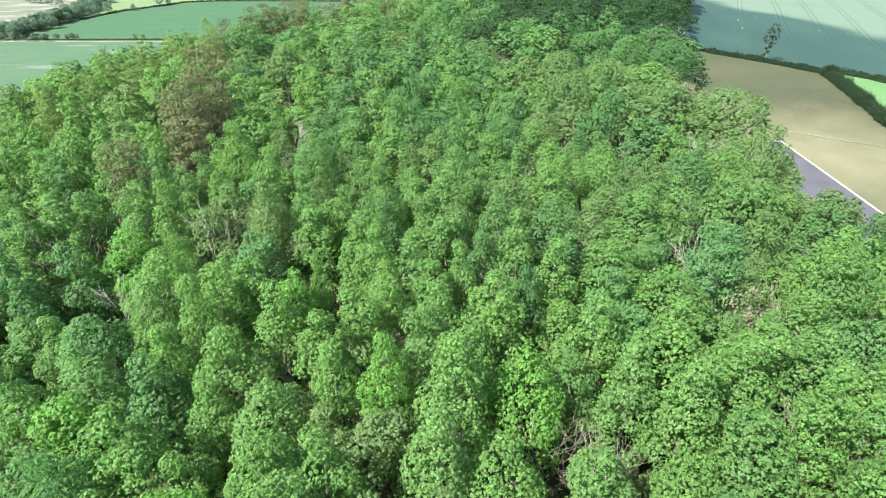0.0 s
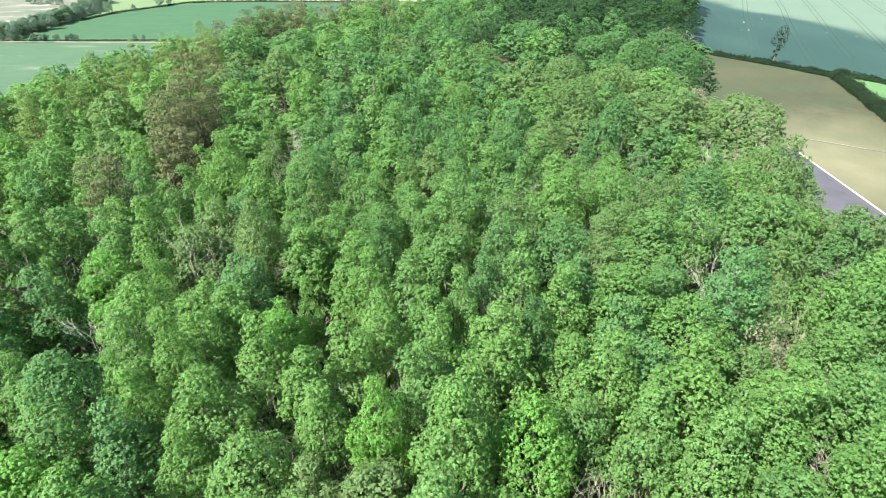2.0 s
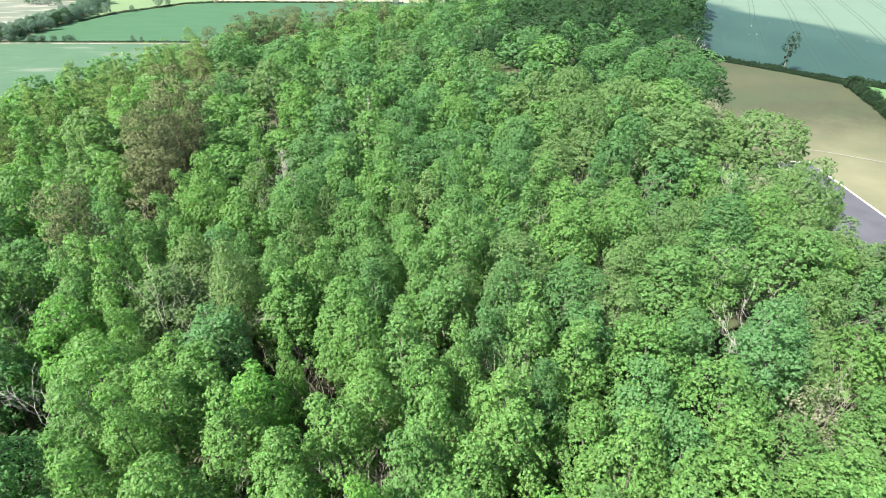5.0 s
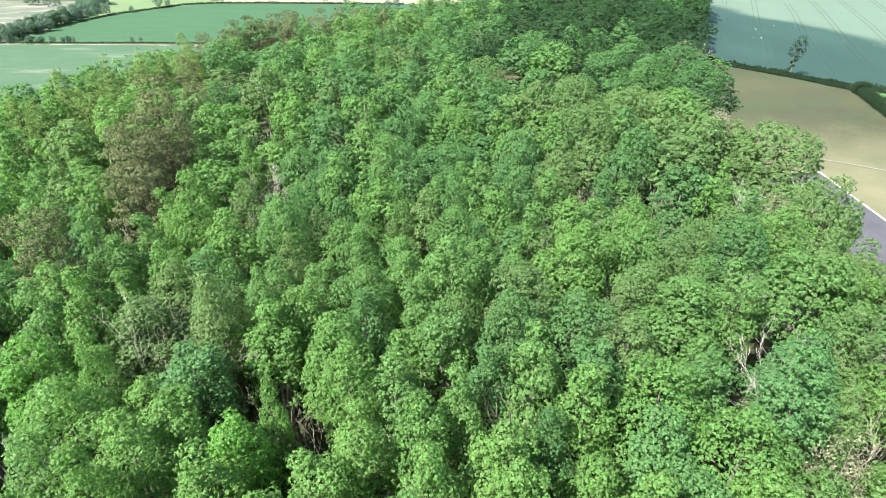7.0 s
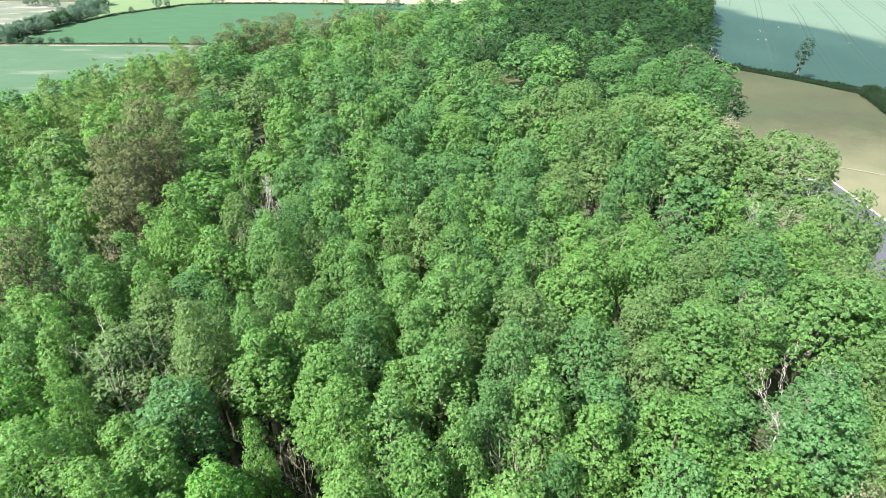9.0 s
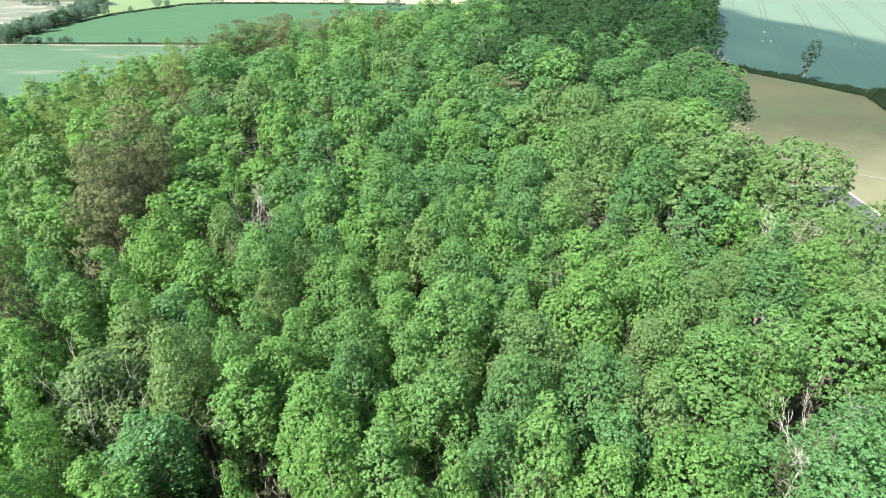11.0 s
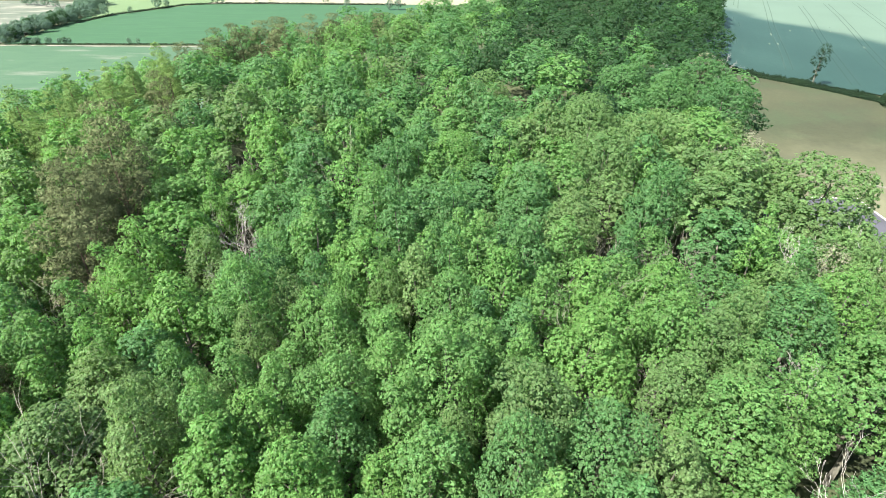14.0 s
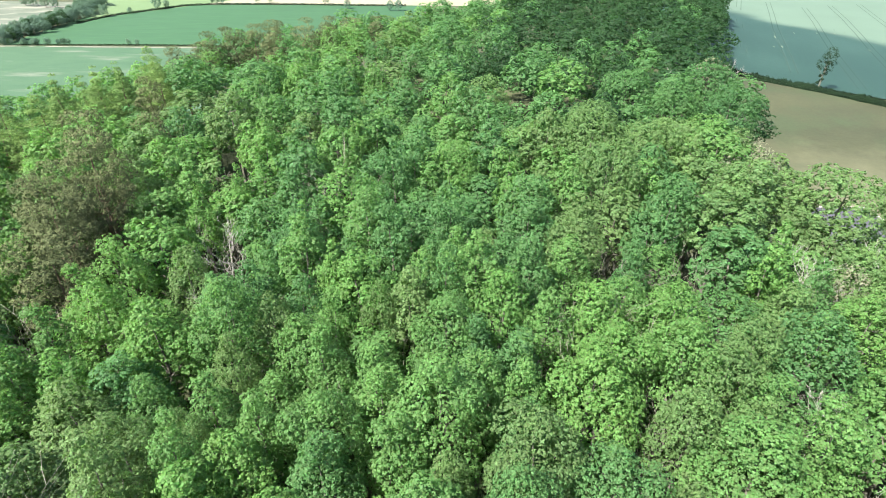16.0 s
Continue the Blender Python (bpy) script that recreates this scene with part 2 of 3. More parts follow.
def ground(x, y):
    x, y = np.asarray(x, float), np.asarray(y, float)
    fall = past_edge(x, y) / BANK
    k = np.clip(fall, 0, 1)
    z = VALLEY * (0.25 * k * (2 - k) + 0.75 * smooth(k)) - 4.0 * smooth((x - np.interp(y, [p[0] for p in RIGHT], [p[1] for p in RIGHT]) + 14) / 26) * (fall <= 0)
    return z


def wood_right(y):
    return float(np.interp(y, [p[0] for p in RIGHT], [p[1] for p in RIGHT]))


def mesh_of(name, verts, faces, mats, smooth_shade=False, slots=None):
    me = bpy.data.meshes.new(name)
    me.from_pydata(verts if isinstance(verts, list) else verts.tolist(), [], faces if isinstance(faces, list) else faces.tolist())
    for m in mats:
        me.materials.append(m)
    if slots is not None:
        me.polygons.foreach_set("material_index", np.asarray(slots, np.int32))
    if smooth_shade:
        me.polygons.foreach_set("use_smooth", [True] * len(me.polygons))
    me.update()
    return me


def part(name, me, parent, label=""):
    ob = new(name, me)
    ob.parent = parent
    return tagged(ob, label)


def stepped(near, far, step, grow):
    out, s = [0.0], step
    while out[-1] < far:
        if out[-1] > near:
            s *= grow
        out.append(out[-1] + s)
    return out


def land_sheet():
    right = stepped(180, 3500, 8, 1.28)
    left = [-v for v in stepped(620, 3500, 8, 1.3)][:0:-1]
    xs = np.array(left + right)
    ys = np.array([-v for v in stepped(60, 3200, 10, 1.35)][:0:-1] + stepped(950, 4200, 8, 1.3))
    gx, gy = np.meshgrid(xs, ys)
    verts = np.stack([gx, gy, ground(gx, gy)], -1).reshape(-1, 3)
    w = len(xs)
    i = (np.arange(len(ys) - 1)[:, None] * w + np.arange(w - 1)[None, :]).reshape(-1)
    faces = np.stack([i, i + 1, i + w + 1, i + w], -1)
    return tagged(new("ground", mesh_of("ground", verts, faces, [SOIL], True)), "hill and valley ground of dark soil and rough grass", "ground", kind="structure")


land_sheet()


def field(name, corners, mat, label, lift=0.1, cells=10):
    """A field draped over the land: a four-cornered patch, cut into cells."""
    a, b, c, d = [np.array(p, float) for p in corners]
    u, v = np.meshgrid(np.linspace(0, 1, cells + 1), np.linspace(0, 1, cells + 1))
    u, v = u[..., None], v[..., None]
    p = (1 - u) * (1 - v) * a + u * (1 - v) * b + u * v * c + (1 - u) * v * d
    wob = np.stack([np.sin(p[..., 1] * 0.11), np.cos(p[..., 0] * 0.13)], -1) * 0.25
    p = p + wob
    verts = np.concatenate([p, ground(p[..., 0], p[..., 1])[..., None] + lift], -1).reshape(-1, 3)
    w = cells + 1
    i = (np.arange(cells)[:, None] * w + np.arange(cells)[None, :]).reshape(-1)
    faces = np.stack([i, i + 1, i + w + 1, i + w], -1)
    return tagged(new(name, mesh_of(name, verts, faces, [mat], True)), label, "field", kind="structure")


def strip_mesh(name, points, width, mat, lift, height=0.0, pieces=24):
    """A band along a line over the land; with a height it is a raised kerb or ridge."""
    pts = np.array(points, float)
    along = np.concatenate([[0], np.cumsum(np.hypot(*np.diff(pts, axis=0).T))])
    s = np.linspace(0, along[-1], pieces + 1)
    x, y = np.interp(s, along, pts[:, 0]), np.interp(s, along, pts[:, 1])
    dx, dy = np.gradient(x), np.gradient(y)
    n = np.hypot(dx, dy)
    nx, ny = -dy / n * width / 2, dx / n * width / 2
    z = ground(x, y) + lift
    rows = [np.stack([x + nx, y + ny, z], -1), np.stack([x - nx, y - ny, z], -1)]
    k = 2
    if height:
        rows = [rows[0], rows[0] + (0, 0, height), rows[1] + (0, 0, height), rows[1]]
        k = 4
    verts = np.stack(rows, 1).reshape(-1, 3)
    faces = [[i * k + j, i * k + j + 1, (i + 1) * k + j + 1, (i + 1) * k + j] for i in range(pieces) for j in range(k - 1)]
    return mesh_of(name, verts, faces, [mat])


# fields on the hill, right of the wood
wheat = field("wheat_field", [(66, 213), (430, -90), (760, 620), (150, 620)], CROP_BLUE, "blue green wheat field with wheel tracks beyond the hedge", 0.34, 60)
field("stubble_field", [(40, 60), (98, 60), (114, 164), (68, 210)], STUBBLE, "dry tan grass field between wood and hedge", 0.4, 20)
field("pasture", [(102, 112), (150, 70), (160, 118), (117, 164)], MEADOW, "bright green pasture behind the side hedge", 0.38, 10)

# fields in the valley
field("patchy_field", [(-760, 380), (-150, 330), (-240, 589), (-700, 589)], CROP_PATCHY, "pale green thin crop with dry patches in the valley", 0.15, 12)
field("barley_field", [(-456, 600), (-60, 596), (-20, 890), (-462, 890)], CROP_GREEN, "even green barley field in the valley", 0.15, 12)
field("dry_field", [(-900, 600), (-462, 600), (-500, 868), (-1000, 900)], CROP_PALE, "pale dry crop with green streaks in the valley", 0.2, 12)
field("ley_field", [(-447, 745), (-350, 860), (-150, 1120), (-640, 1100)], CROP_LIME, "light green grass ley beyond the hedgerow", 0.2, 10)
field("straw_field", [(-350, 861), (60, 856), (260, 1250), (-150, 1122)], CROP_STRAW, "straw coloured ripening field far off", 0.2, 10)
tagged(new("farm_track", strip_mesh("farm_track", [(-760, 590), (-600, 591.5), (-500, 591), (-430, 592.5), (-350, 591), (-270, 590), (-180, 588), (-60, 588)], 4.6, DUST, 0.3, pieces=60)), "pale chalky farm track along the valley fields", "track", kind="structure")


# ---- trees ----
def tube(verts, faces, a, b, ra, rb, sides=5):
    """Adds a tapered limb from a to b."""
    a, b = Vector(a), Vector(b)
    q = (b - a).to_track_quat("Z", "Y").to_matrix()
    base = len(verts)
    for p, r in ((a, ra), (b, rb)):
        for i in range(sides):
            w = 2 * math.pi * i / sides
            verts.append(tuple(p + q @ Vector((math.cos(w) * r, math.sin(w) * r, 0))))
    for i in range(sides):
        j = (i + 1) % sides
        faces.append((base + i, base + j, base + sides + j, base + sides + i))


def trunk_mesh(seed, height, reach, radius, limbs, mat, sides=5):
    """A bent, tapering trunk with limbs that fork into the crown."""
    rnd = random.Random(seed)
    verts, faces = [], []
    spine = [Vector((0, 0, -0.6))]
    for i in range(1, 6):
        k = i / 5
        spine.append(Vector((rnd.uniform(-0.3, 0.3) * k, rnd.uniform(-0.3, 0.3) * k, height * 0.84 * k)))
    width = lambda k: radius * (1.25 - 1.1 * k)
    for i in range(5):
        tube(verts, faces, spine[i], spine[i + 1], width(i / 5), width((i + 1) / 5), sides)
    for i in range(limbs):
        k = rnd.uniform(0.45, 0.8)
        foot = spine[0].lerp(spine[-1], k)
        turn = i * 2.4 + rnd.uniform(-0.4, 0.4)
        out = reach * rnd.uniform(0.4, 0.6)
        elbow = foot + Vector((math.cos(turn) * out * 0.55, math.sin(turn) * out * 0.55, out * 0.5))
        tip = elbow + Vector((math.cos(turn + 0.3) * out * 0.45, math.sin(turn + 0.3) * out * 0.45, out * 0.55))
        tube(verts, faces, foot, elbow, width(k) * 0.55, width(k) * 0.32, 4)
        tube(verts, faces, elbow, tip, width(k) * 0.32, 0.03, 4)
    return mesh_of("trunk", verts, faces, [mat])


def unit(v):
    return v / np.maximum(np.linalg.norm(v, axis=-1, keepdims=True), 1e-6)


def sprays(rng, centre, facing, blade, slim, count=3, droop=0.35):
    """Leaf sprays: at each centre a few pointed leaves that spread like a star round the facing."""
    n = len(centre)
    facing = unit(facing)
    side = unit(np.cross(facing, unit(rng.normal(size=(n, 3)))))
    other = np.cross(facing, side)
    turn0 = rng.uniform(0, 2 * math.pi, n)
    size = blade * rng.uniform(0.7, 1.35, n)
    verts = np.zeros((n, count, 3, 3))
    for k in range(count):
        w = (turn0 + 2 * math.pi * k / count + rng.uniform(-0.4, 0.4, n))[:, None]
        way = np.cos(w) * side + np.sin(w) * other
        across = -np.sin(w) * side + np.cos(w) * other
        tilt = rng.uniform(-droop, droop, n)[:, None]
        way = unit(way + facing * tilt)
        ln = size[:, None]
        verts[:, k, 0] = centre + way * ln * 0.12 + across * ln * slim
        verts[:, k, 1] = centre + way * ln
        verts[:, k, 2] = centre + way * ln * 0.12 - across * ln * slim
    verts = verts.reshape(-1, 3)
    faces = np.arange(len(verts)).reshape(-1, 3)
    return verts, faces


def crown_shape(seed, reach, half, bough_count, spray_count, blade, kind="round"):
    """A crown of leafy boughs about the origin of its trunk's foot; returns vertices and faces, the crown's top at z = 0."""
    rng = np.random.default_rng(seed)
    boughs = []
    for i in range(bough_count):
        k = (i + 0.5) / bough_count
        turn = i * 2.39996 + rng.uniform(-0.5, 0.5)
        if kind == "round":
            up = 1 - 1.55 * k
            wide = math.sqrt(max(0.05, 1 - up * up)) * (0.60 if up > -0.1 else 0.52)
            boughs.append((math.cos(turn) * wide * reach, math.sin(turn) * wide * reach, up * half * 0.80 + rng.uniform(-0.2, 0.2), rng.uniform(0.34, 0.50)))
        elif kind == "column":
            up = 1 - 1.9 * k
            wide = 0.74 * max(0.04, 1 - max(0.0, (up + 0.55) / 1.55) ** 1.9) * rng.uniform(0.78, 1.08)
            boughs.append((math.cos(turn) * wide * reach, math.sin(turn) * wide * reach, up * half * 0.92, rng.uniform(0.36, 0.50) * (0.74 if up > 0.6 else 1.0)))
        elif kind == "pine":
            up = 1 - 1.9 * k
            wide = (0.25 + 0.55 * (1 - k) ** 0.2 * k ** 0.5) * rng.uniform(0.6, 1.15)
            boughs.append((math.cos(turn) * wide * reach, math.sin(turn) * wide * reach, up * half * 0.8, rng.uniform(0.30, 0.45)))
        else:
            up = 1 - 2 * k
            wide = (0.03 + 0.86 * k) * rng.uniform(0.7, 1.1)
            boughs.append((math.cos(turn) * wide * reach, math.sin(turn) * wide * reach, up * half * 0.95, 0.15 + 0.30 * k))
    boughs = np.array(boughs)
    middle, size = boughs[:, :3], boughs[:, 3] * reach
    leafy = kind in ("round", "column")
    middle *= rng.uniform(0.78, 1.14, (len(boughs), 1))
    middle[:, 2] += rng.uniform(-0.14, 0.12, len(boughs)) * half
    height_share = np.clip(0.95 + 1.2 * middle[:, 2] / half, 0.10, 1.0) if leafy else 1.0
    share = size ** (2 if kind != "spire" else 1.1) * height_share
    share = share / np.sum(share)
    tuft = blade if leafy else 0.26 if kind == "pine" else 0.24
    room = 2.15 * blade if leafy else 0.50 if kind == "pine" else 0.34
    tufts = max(24, int((9 if leafy else 6) * reach * half / room ** 2))
    pick = rng.choice(len(boughs), tufts * 4, p=share)
    way = unit(rng.normal(size=(len(pick), 3)) + np.array([0, 0, 0.3]) + 0.8 * unit(middle[pick] * [1, 1, 0.5]))
    flat = np.array([1, 1, 0.9]) if leafy else np.array([1.2, 1.2, 0.55])
    centre = middle[pick] + way * flat * size[pick, None] * rng.uniform(0.78, 1.08, (len(pick), 1))
    gap = np.linalg.norm((centre[:, None] - middle[None]) / flat, axis=2) / size[None]
    gap[np.arange(len(pick)), pick] = 9
    keep = []
    for i in np.flatnonzero(gap.min(1) > 0.84):
        if len(keep) < tufts and (not keep or np.min(np.sum((centre[keep] - centre[i]) ** 2, 1)) > room ** 2):
            keep.append(i)
    centre, way = centre[keep], way[keep]
    bulk = tuft * rng.uniform(0.8, 1.2, len(keep))
    which = rng.integers(0, len(keep), spray_count)
    loose = unit(rng.normal(size=(spray_count, 3)))
    loose = unit(loose - way[which] * np.sum(loose * way[which], 1, keepdims=True)) * np.sqrt(rng.random((spray_count, 1))) * bulk[which, None]
    lean = loose / bulk[which, None]
    loose = loose - way[which] * (0.85 * np.sum(lean ** 2, 1, keepdims=True) - 0.15 * rng.normal(size=(spray_count, 1))) * bulk[which, None]
    inside = rng.random(spray_count) < 0.15
    deep = np.where(inside, rng.uniform(0.3, 0.7, spray_count), 0.0)[:, None] * size[pick[keep]][which][:, None]
    facing = unit(way[which] * 0.8 + 0.9 * lean + np.array([0, 0, 0.45]) + 0.22 * rng.normal(size=(spray_count, 3)))
    facing = np.where(inside[:, None], way[which], facing)
    blade = blade * np.where(inside, 1.25, 1.0)
    count, slim, droop = (1, 0.42, 0.22) if leafy else (1, 0.24, 0.8)
    verts, faces = sprays(rng, centre[which] + loose - way[which] * deep, facing, blade, slim, count, droop)
    verts[:, 2] -= np.quantile(verts[:, 2], 0.998)
    return verts, faces


class TreeKind:
    """One form of tree: meshes for crown and trunk at full size, and how high and wide it stands."""

    def __init__(self, name, seed, kind, height, reach, half, boughs, sprays_near, blade, bark=None, limbs=6):
        self.name, self.height, self.reach = name, height, reach
        self.shape = crown_shape(seed, reach, half, boughs, sprays_near, blade, kind)
        v, f = self.shape
        self.crown = mesh_of("crown", v + np.array([0, 0, height]), f, [LEAF["ash"]])
        self.trunk = trunk_mesh(seed, height, reach, 0.10 + height * 0.009, limbs, bark or BARK)


def plant(form, x, y, height, wide, mat, turn, name, label, group="", category="tree"):
    """Stands one tree on the land, as a thing with a trunk and a crown."""
    k = height / form.height
    base = new(name)
    base.matrix_basis = Matrix.LocRotScale((x, y, float(ground(x, y))), Euler((0, 0, turn)), (wide, wide, k))
    base.empty_display_size = 0.3
    tagged(base, label, category, group)
    part("trunk", form.trunk, base)
    crown = part("crown", form.crown, base)
    crown.material_slots[0].link = "OBJECT"
    crown.material_slots[0].material = LEAF[mat]
    return base


def forms(count, name, seed, kind, height, reach, half, boughs, n, blade, bark=None, limbs=6):
    return [TreeKind(name, seed + i, kind, height, reach * (1 + 0.07 * math.sin(i * 2.1)), half, boughs, n, blade, bark, limbs) for i in range(count)]


HERO_ASH = forms(6, "ash_tree", 10, "column", 16, 2.35, 5.2, 34, 13200, 0.137)
HERO_ROUND = forms(4, "sycamore_tree", 30, "column", 16, 3.0, 5.0, 44, 21500, 0.126)
NEAR_ASH = forms(5, "ash_tree", 20, "column", 16, 2.35, 5.2, 32, 8600, 0.166)
NEAR_ROUND = forms(4, "sycamore_tree", 36, "column", 16, 3.0, 5.0, 42, 14000, 0.152)
FINE_ASH = forms(5, "ash_tree", 40, "column", 16, 2.4, 5.0, 30, 5100, 0.208)
FINE_ROUND = forms(4, "sycamore_tree", 46, "round", 16, 3.0, 4.2, 34, 6700, 0.208)
MID_ASH = forms(5, "ash_tree", 50, "column", 16, 2.5, 4.8, 24, 3300, 0.257)
MID_ROUND = forms(4, "sycamore_tree", 60, "round", 16, 3.2, 4.2, 28, 4500, 0.263)


def pick_form(r, x, y, wide_form):
    """The form with leaves as fine as the tree's distance from the walk asks for."""
    d = math.sqrt(x * x + max(16, y - 28) ** 2 + 625)
    if abs(x) > 22 + 0.78 * y:
        d = 70
    pool = (HERO_ROUND, HERO_ASH) if d < 42 else (NEAR_ROUND, NEAR_ASH) if d < 54 else (FINE_ROUND, FINE_ASH) if d < 66 else (MID_ROUND, MID_ASH)
    return r.choice(pool[0] if wide_form else pool[1])


BIG_OAK = forms(4, "oak_tree", 80, "round", 16, 4.6, 5.2, 46, 15000, 0.195)
PINES = forms(4, "scots_pine", 90, "pine", 18, 3.3, 6.2, 38, 20000, 0.16, PINE_BARK)
LARCHES = forms(3, "larch_tree", 100, "spire", 17, 2.7, 5.4, 64, 11000, 0.18, PINE_BARK, 2)
FAR_FORMS = forms(6, "far_tree", 120, "round", 16, 3.4, 4.0, 26, 1900, 0.335, limbs=3) + forms(4, "far_tree", 130, "column", 16, 2.7, 4.2, 20, 1300, 0.335, limbs=3)
OUTER_FORMS = forms(3, "far_tree", 140, "round", 16, 3.4, 4.0, 20, 450, 0.75, limbs=1)

# what the leaves of each kind look like: name, label
SPECIES = {
    "ash": ("ash_tree", "slim mid green ash tree in the crowded wood"),
    "lime": ("lime_tree", "vivid light green lime tree, brightest in the wood"),
    "bright": ("lime_tree", "fresh bright green lime tree in the wood"),
    "deep": ("sycamore_tree", "deep green sycamore with dense leaves in the wood"),
    "blue": ("whitebeam_tree", "blue green whitebeam standing in the wood"),
    "olive": ("hornbeam_tree", "olive green hornbeam with hanging seed keys"),
    "grey": ("willow_tree", "grey green willow at the sunny wood edge"),
    "shade": ("oak_tree", "oak in the far wood, leaves darkened for cloud shade"),
}


taken = []


def stand(forms_list, spots, mat, height, label, wide=1.0, group=""):
    """Plants trees at spots given as x, y and a size factor."""
    rnd = random.Random(len(taken) + 7)
    for x, y, size in spots:
        form = rnd.choice(forms_list)
        plant(form, x, y, height * (0.85 + 0.15 * size) * rnd.uniform(0.97, 1.03), wide * size, mat, rnd.uniform(0, 6.28), form.name, label, group)
        taken.append((x, y, form.reach * wide * size * 0.9))


PINE_GROUP, WOOD_GROUP = "Scots pines at the brow", "trees of the hilltop wood"
stand(PINES, [(-35.6, 79.5, 1.12)], "pine", 21.4, "big brownish Scots pine among the green trees", group=PINE_GROUP)
stand(PINES, [(-33.2, 75.2, 0.98), (-36.0, 72.4, 0.98), (-33.4, 69.0, 0.98), (-32.4, 50.8, 0.82)], "pine", 20.0, "big brownish Scots pine among the green trees", group=PINE_GROUP)
stand(PINES, [(-32.0, 64.6, 1.05), (-38.5, 97.5, 0.8), (-46, 112, 0.8)], "pine", 17.4, "brownish Scots pine lower than its neighbours", group=PINE_GROUP)
stand(PINES, [(-50, 133, 0.9), (-47, 139, 0.95), (-43, 144, 1.0), (-41, 151, 1.0), (-36, 148, 0.95), (-31, 154, 1.0), (-26, 157, 1.0), (-21, 160, 0.95), (-38, 156, 0.9), (-16, 163, 0.8)],
      "pine", 18, "brownish Scots pine on the far brow of the hill", group=PINE_GROUP)
stand(LARCHES, [(-56, 86, 1.0), (-53, 92, 0.9), (-52, 99, 1.0), (-56, 101, 1.1), (-50, 105, 0.9), (-54, 109, 1.0), (-51, 114, 1.0), (-54, 119, 1.0), (-47, 118, 0.9), (-57, 94, 1.0), (-60, 80, 1.0), (-59, 110, 1.1), (-62, 90, 1.0), (-55, 114, 1.0), (-50, 124, 1.0), (-53, 128, 1.0), (-61, 100, 1.1), (-57, 76, 1.0), (-63, 72, 1.0)],
      "larch", 17.6, "olive green pointed larch at the wood edge", 1.3, group="larches along the brow")


def crowns(forms_list, spots, mat, height, name="", label=""):
    """Plants trees of the wood at spots given as x, y and the crown's reach."""
    rnd = random.Random(len(taken) + 3)
    for x, y, reach in spots:
        if any(math.hypot(ox - x, oy - y) < 0.55 * (o + reach) for ox, oy, o in taken):
            continue
        form = rnd.choice(BIG_OAK) if forms_list is BIG_OAK or reach > 3.3 else pick_form(rnd, x, y, forms_list is NEAR_ROUND or reach > 2.2)
        kind_name, kind_label = SPECIES[mat]
        plant(form, x, y, height + rnd.uniform(-0.5, 0.5), reach * 1.22 / form.reach, mat, rnd.uniform(0, 6.28), name or kind_name, label or kind_label, WOOD_GROUP)
        taken.append((x, y, reach))


# the trees that stand out by their size or colour
crowns(NEAR_ASH, [(11.4, 53.2, 3.0), (14.9, 38.4, 3.0), (18.4, 34.6, 3.0), (5.9, 61.6, 2.4), (19.2, 61.1, 2.3), (3.9, 33.4, 2.2), (-22.7, 36.0, 2.9), (-17.6, 33.6, 2.3), (-12.6, 31.6, 2.2), (-4.6, 34.6, 1.9), (-7.2, 42.6, 2.5),
                  (-12.4, 44.4, 2.2), (-20.1, 57.4, 2.6), (-24.8, 59.4, 2.3), (-5.9, 64.0, 3.0), (-9.2, 80.0, 3.2), (1.6, 88.6, 3.4), (-0.4, 31.6, 2.0), (15.7, 27.2, 3.0), (-14.8, 26.8, 2.4), (9.6, 37.8, 2.2), (-7.4, 26.4, 1.9)], "bright", 16.2)
crowns(NEAR_ASH, [(-9.2, 57.2, 2.3), (31.8, 51.2, 3.8), (-2.8, 39.8, 2.2), (0.4, 44.0, 2.0), (-2.8, 52.2, 2.0), (1.5, 58.5, 2.4), (18.6, 56.4, 2.5), (19.6, 47.6, 3.0)], "ash", 15.8)
crowns(NEAR_ASH, [(-5.8, 46.8, 1.9), (6.6, 56.0, 2.1), (28.6, 57.2, 2.8)], "deep", 15.6)
crowns(NEAR_ROUND, [(-22.6, 45.2, 3.2), (-18.0, 48.0, 2.3), (14.2, 43.6, 2.4), (19.2, 77.7, 3.2)], "olive", 15.6)
crowns(NEAR_ASH, [(-16.9, 40.6, 2.2), (-25.4, 29.0, 2.3), (-19.4, 25.0, 2.2)], "blue", 15.6)
crowns(NEAR_ROUND, [(-28.0, 40.6, 2.6), (5.7, 25.4, 2.4), (-22.8, 21.6, 2.4)], "lime", 15.8)
taken.extend([(14.6, 49.6, 2.2), (12.8, 47.6, 1.6), (-8.8, 37.6, 1.9), (-5.4, 55.4, 1.4), (-14.6, 39.6, 1.2), (-27.0, 55.0, 1.5), (26.2, 53.4, 1.2), (26.4, 48.6, 1.4), (2.6, 48.2, 1.3), (-34.6, 41.0, 2.0), (-28.6, 34.6, 3.2), (-26.0, 31.8, 1.8), (-27.0, 25.4, 2.0)])
crowns(BIG_OAK, [(45.0, 81.0, 4.6)], "grey", 18.2, "oak_tree", "round oak standing out at the wood edge")
crowns(NEAR_ROUND, [(47.0, 76.0, 2.2), (49.4, 71.6, 2.0), (50.4, 80.0, 1.9)], "grey", 12.0)
crowns(BIG_OAK, [(19.9, 85.6, 3.4), (19.1, 77.7, 3.0), (27.8, 92.9, 3.6), (20.3, 95.9, 3.4), (21.5, 101.5, 4.0),
                 (41.5, 65, 2.9)], "grey", 17.6, "oak_tree", "broad domed oak tree in full leaf")
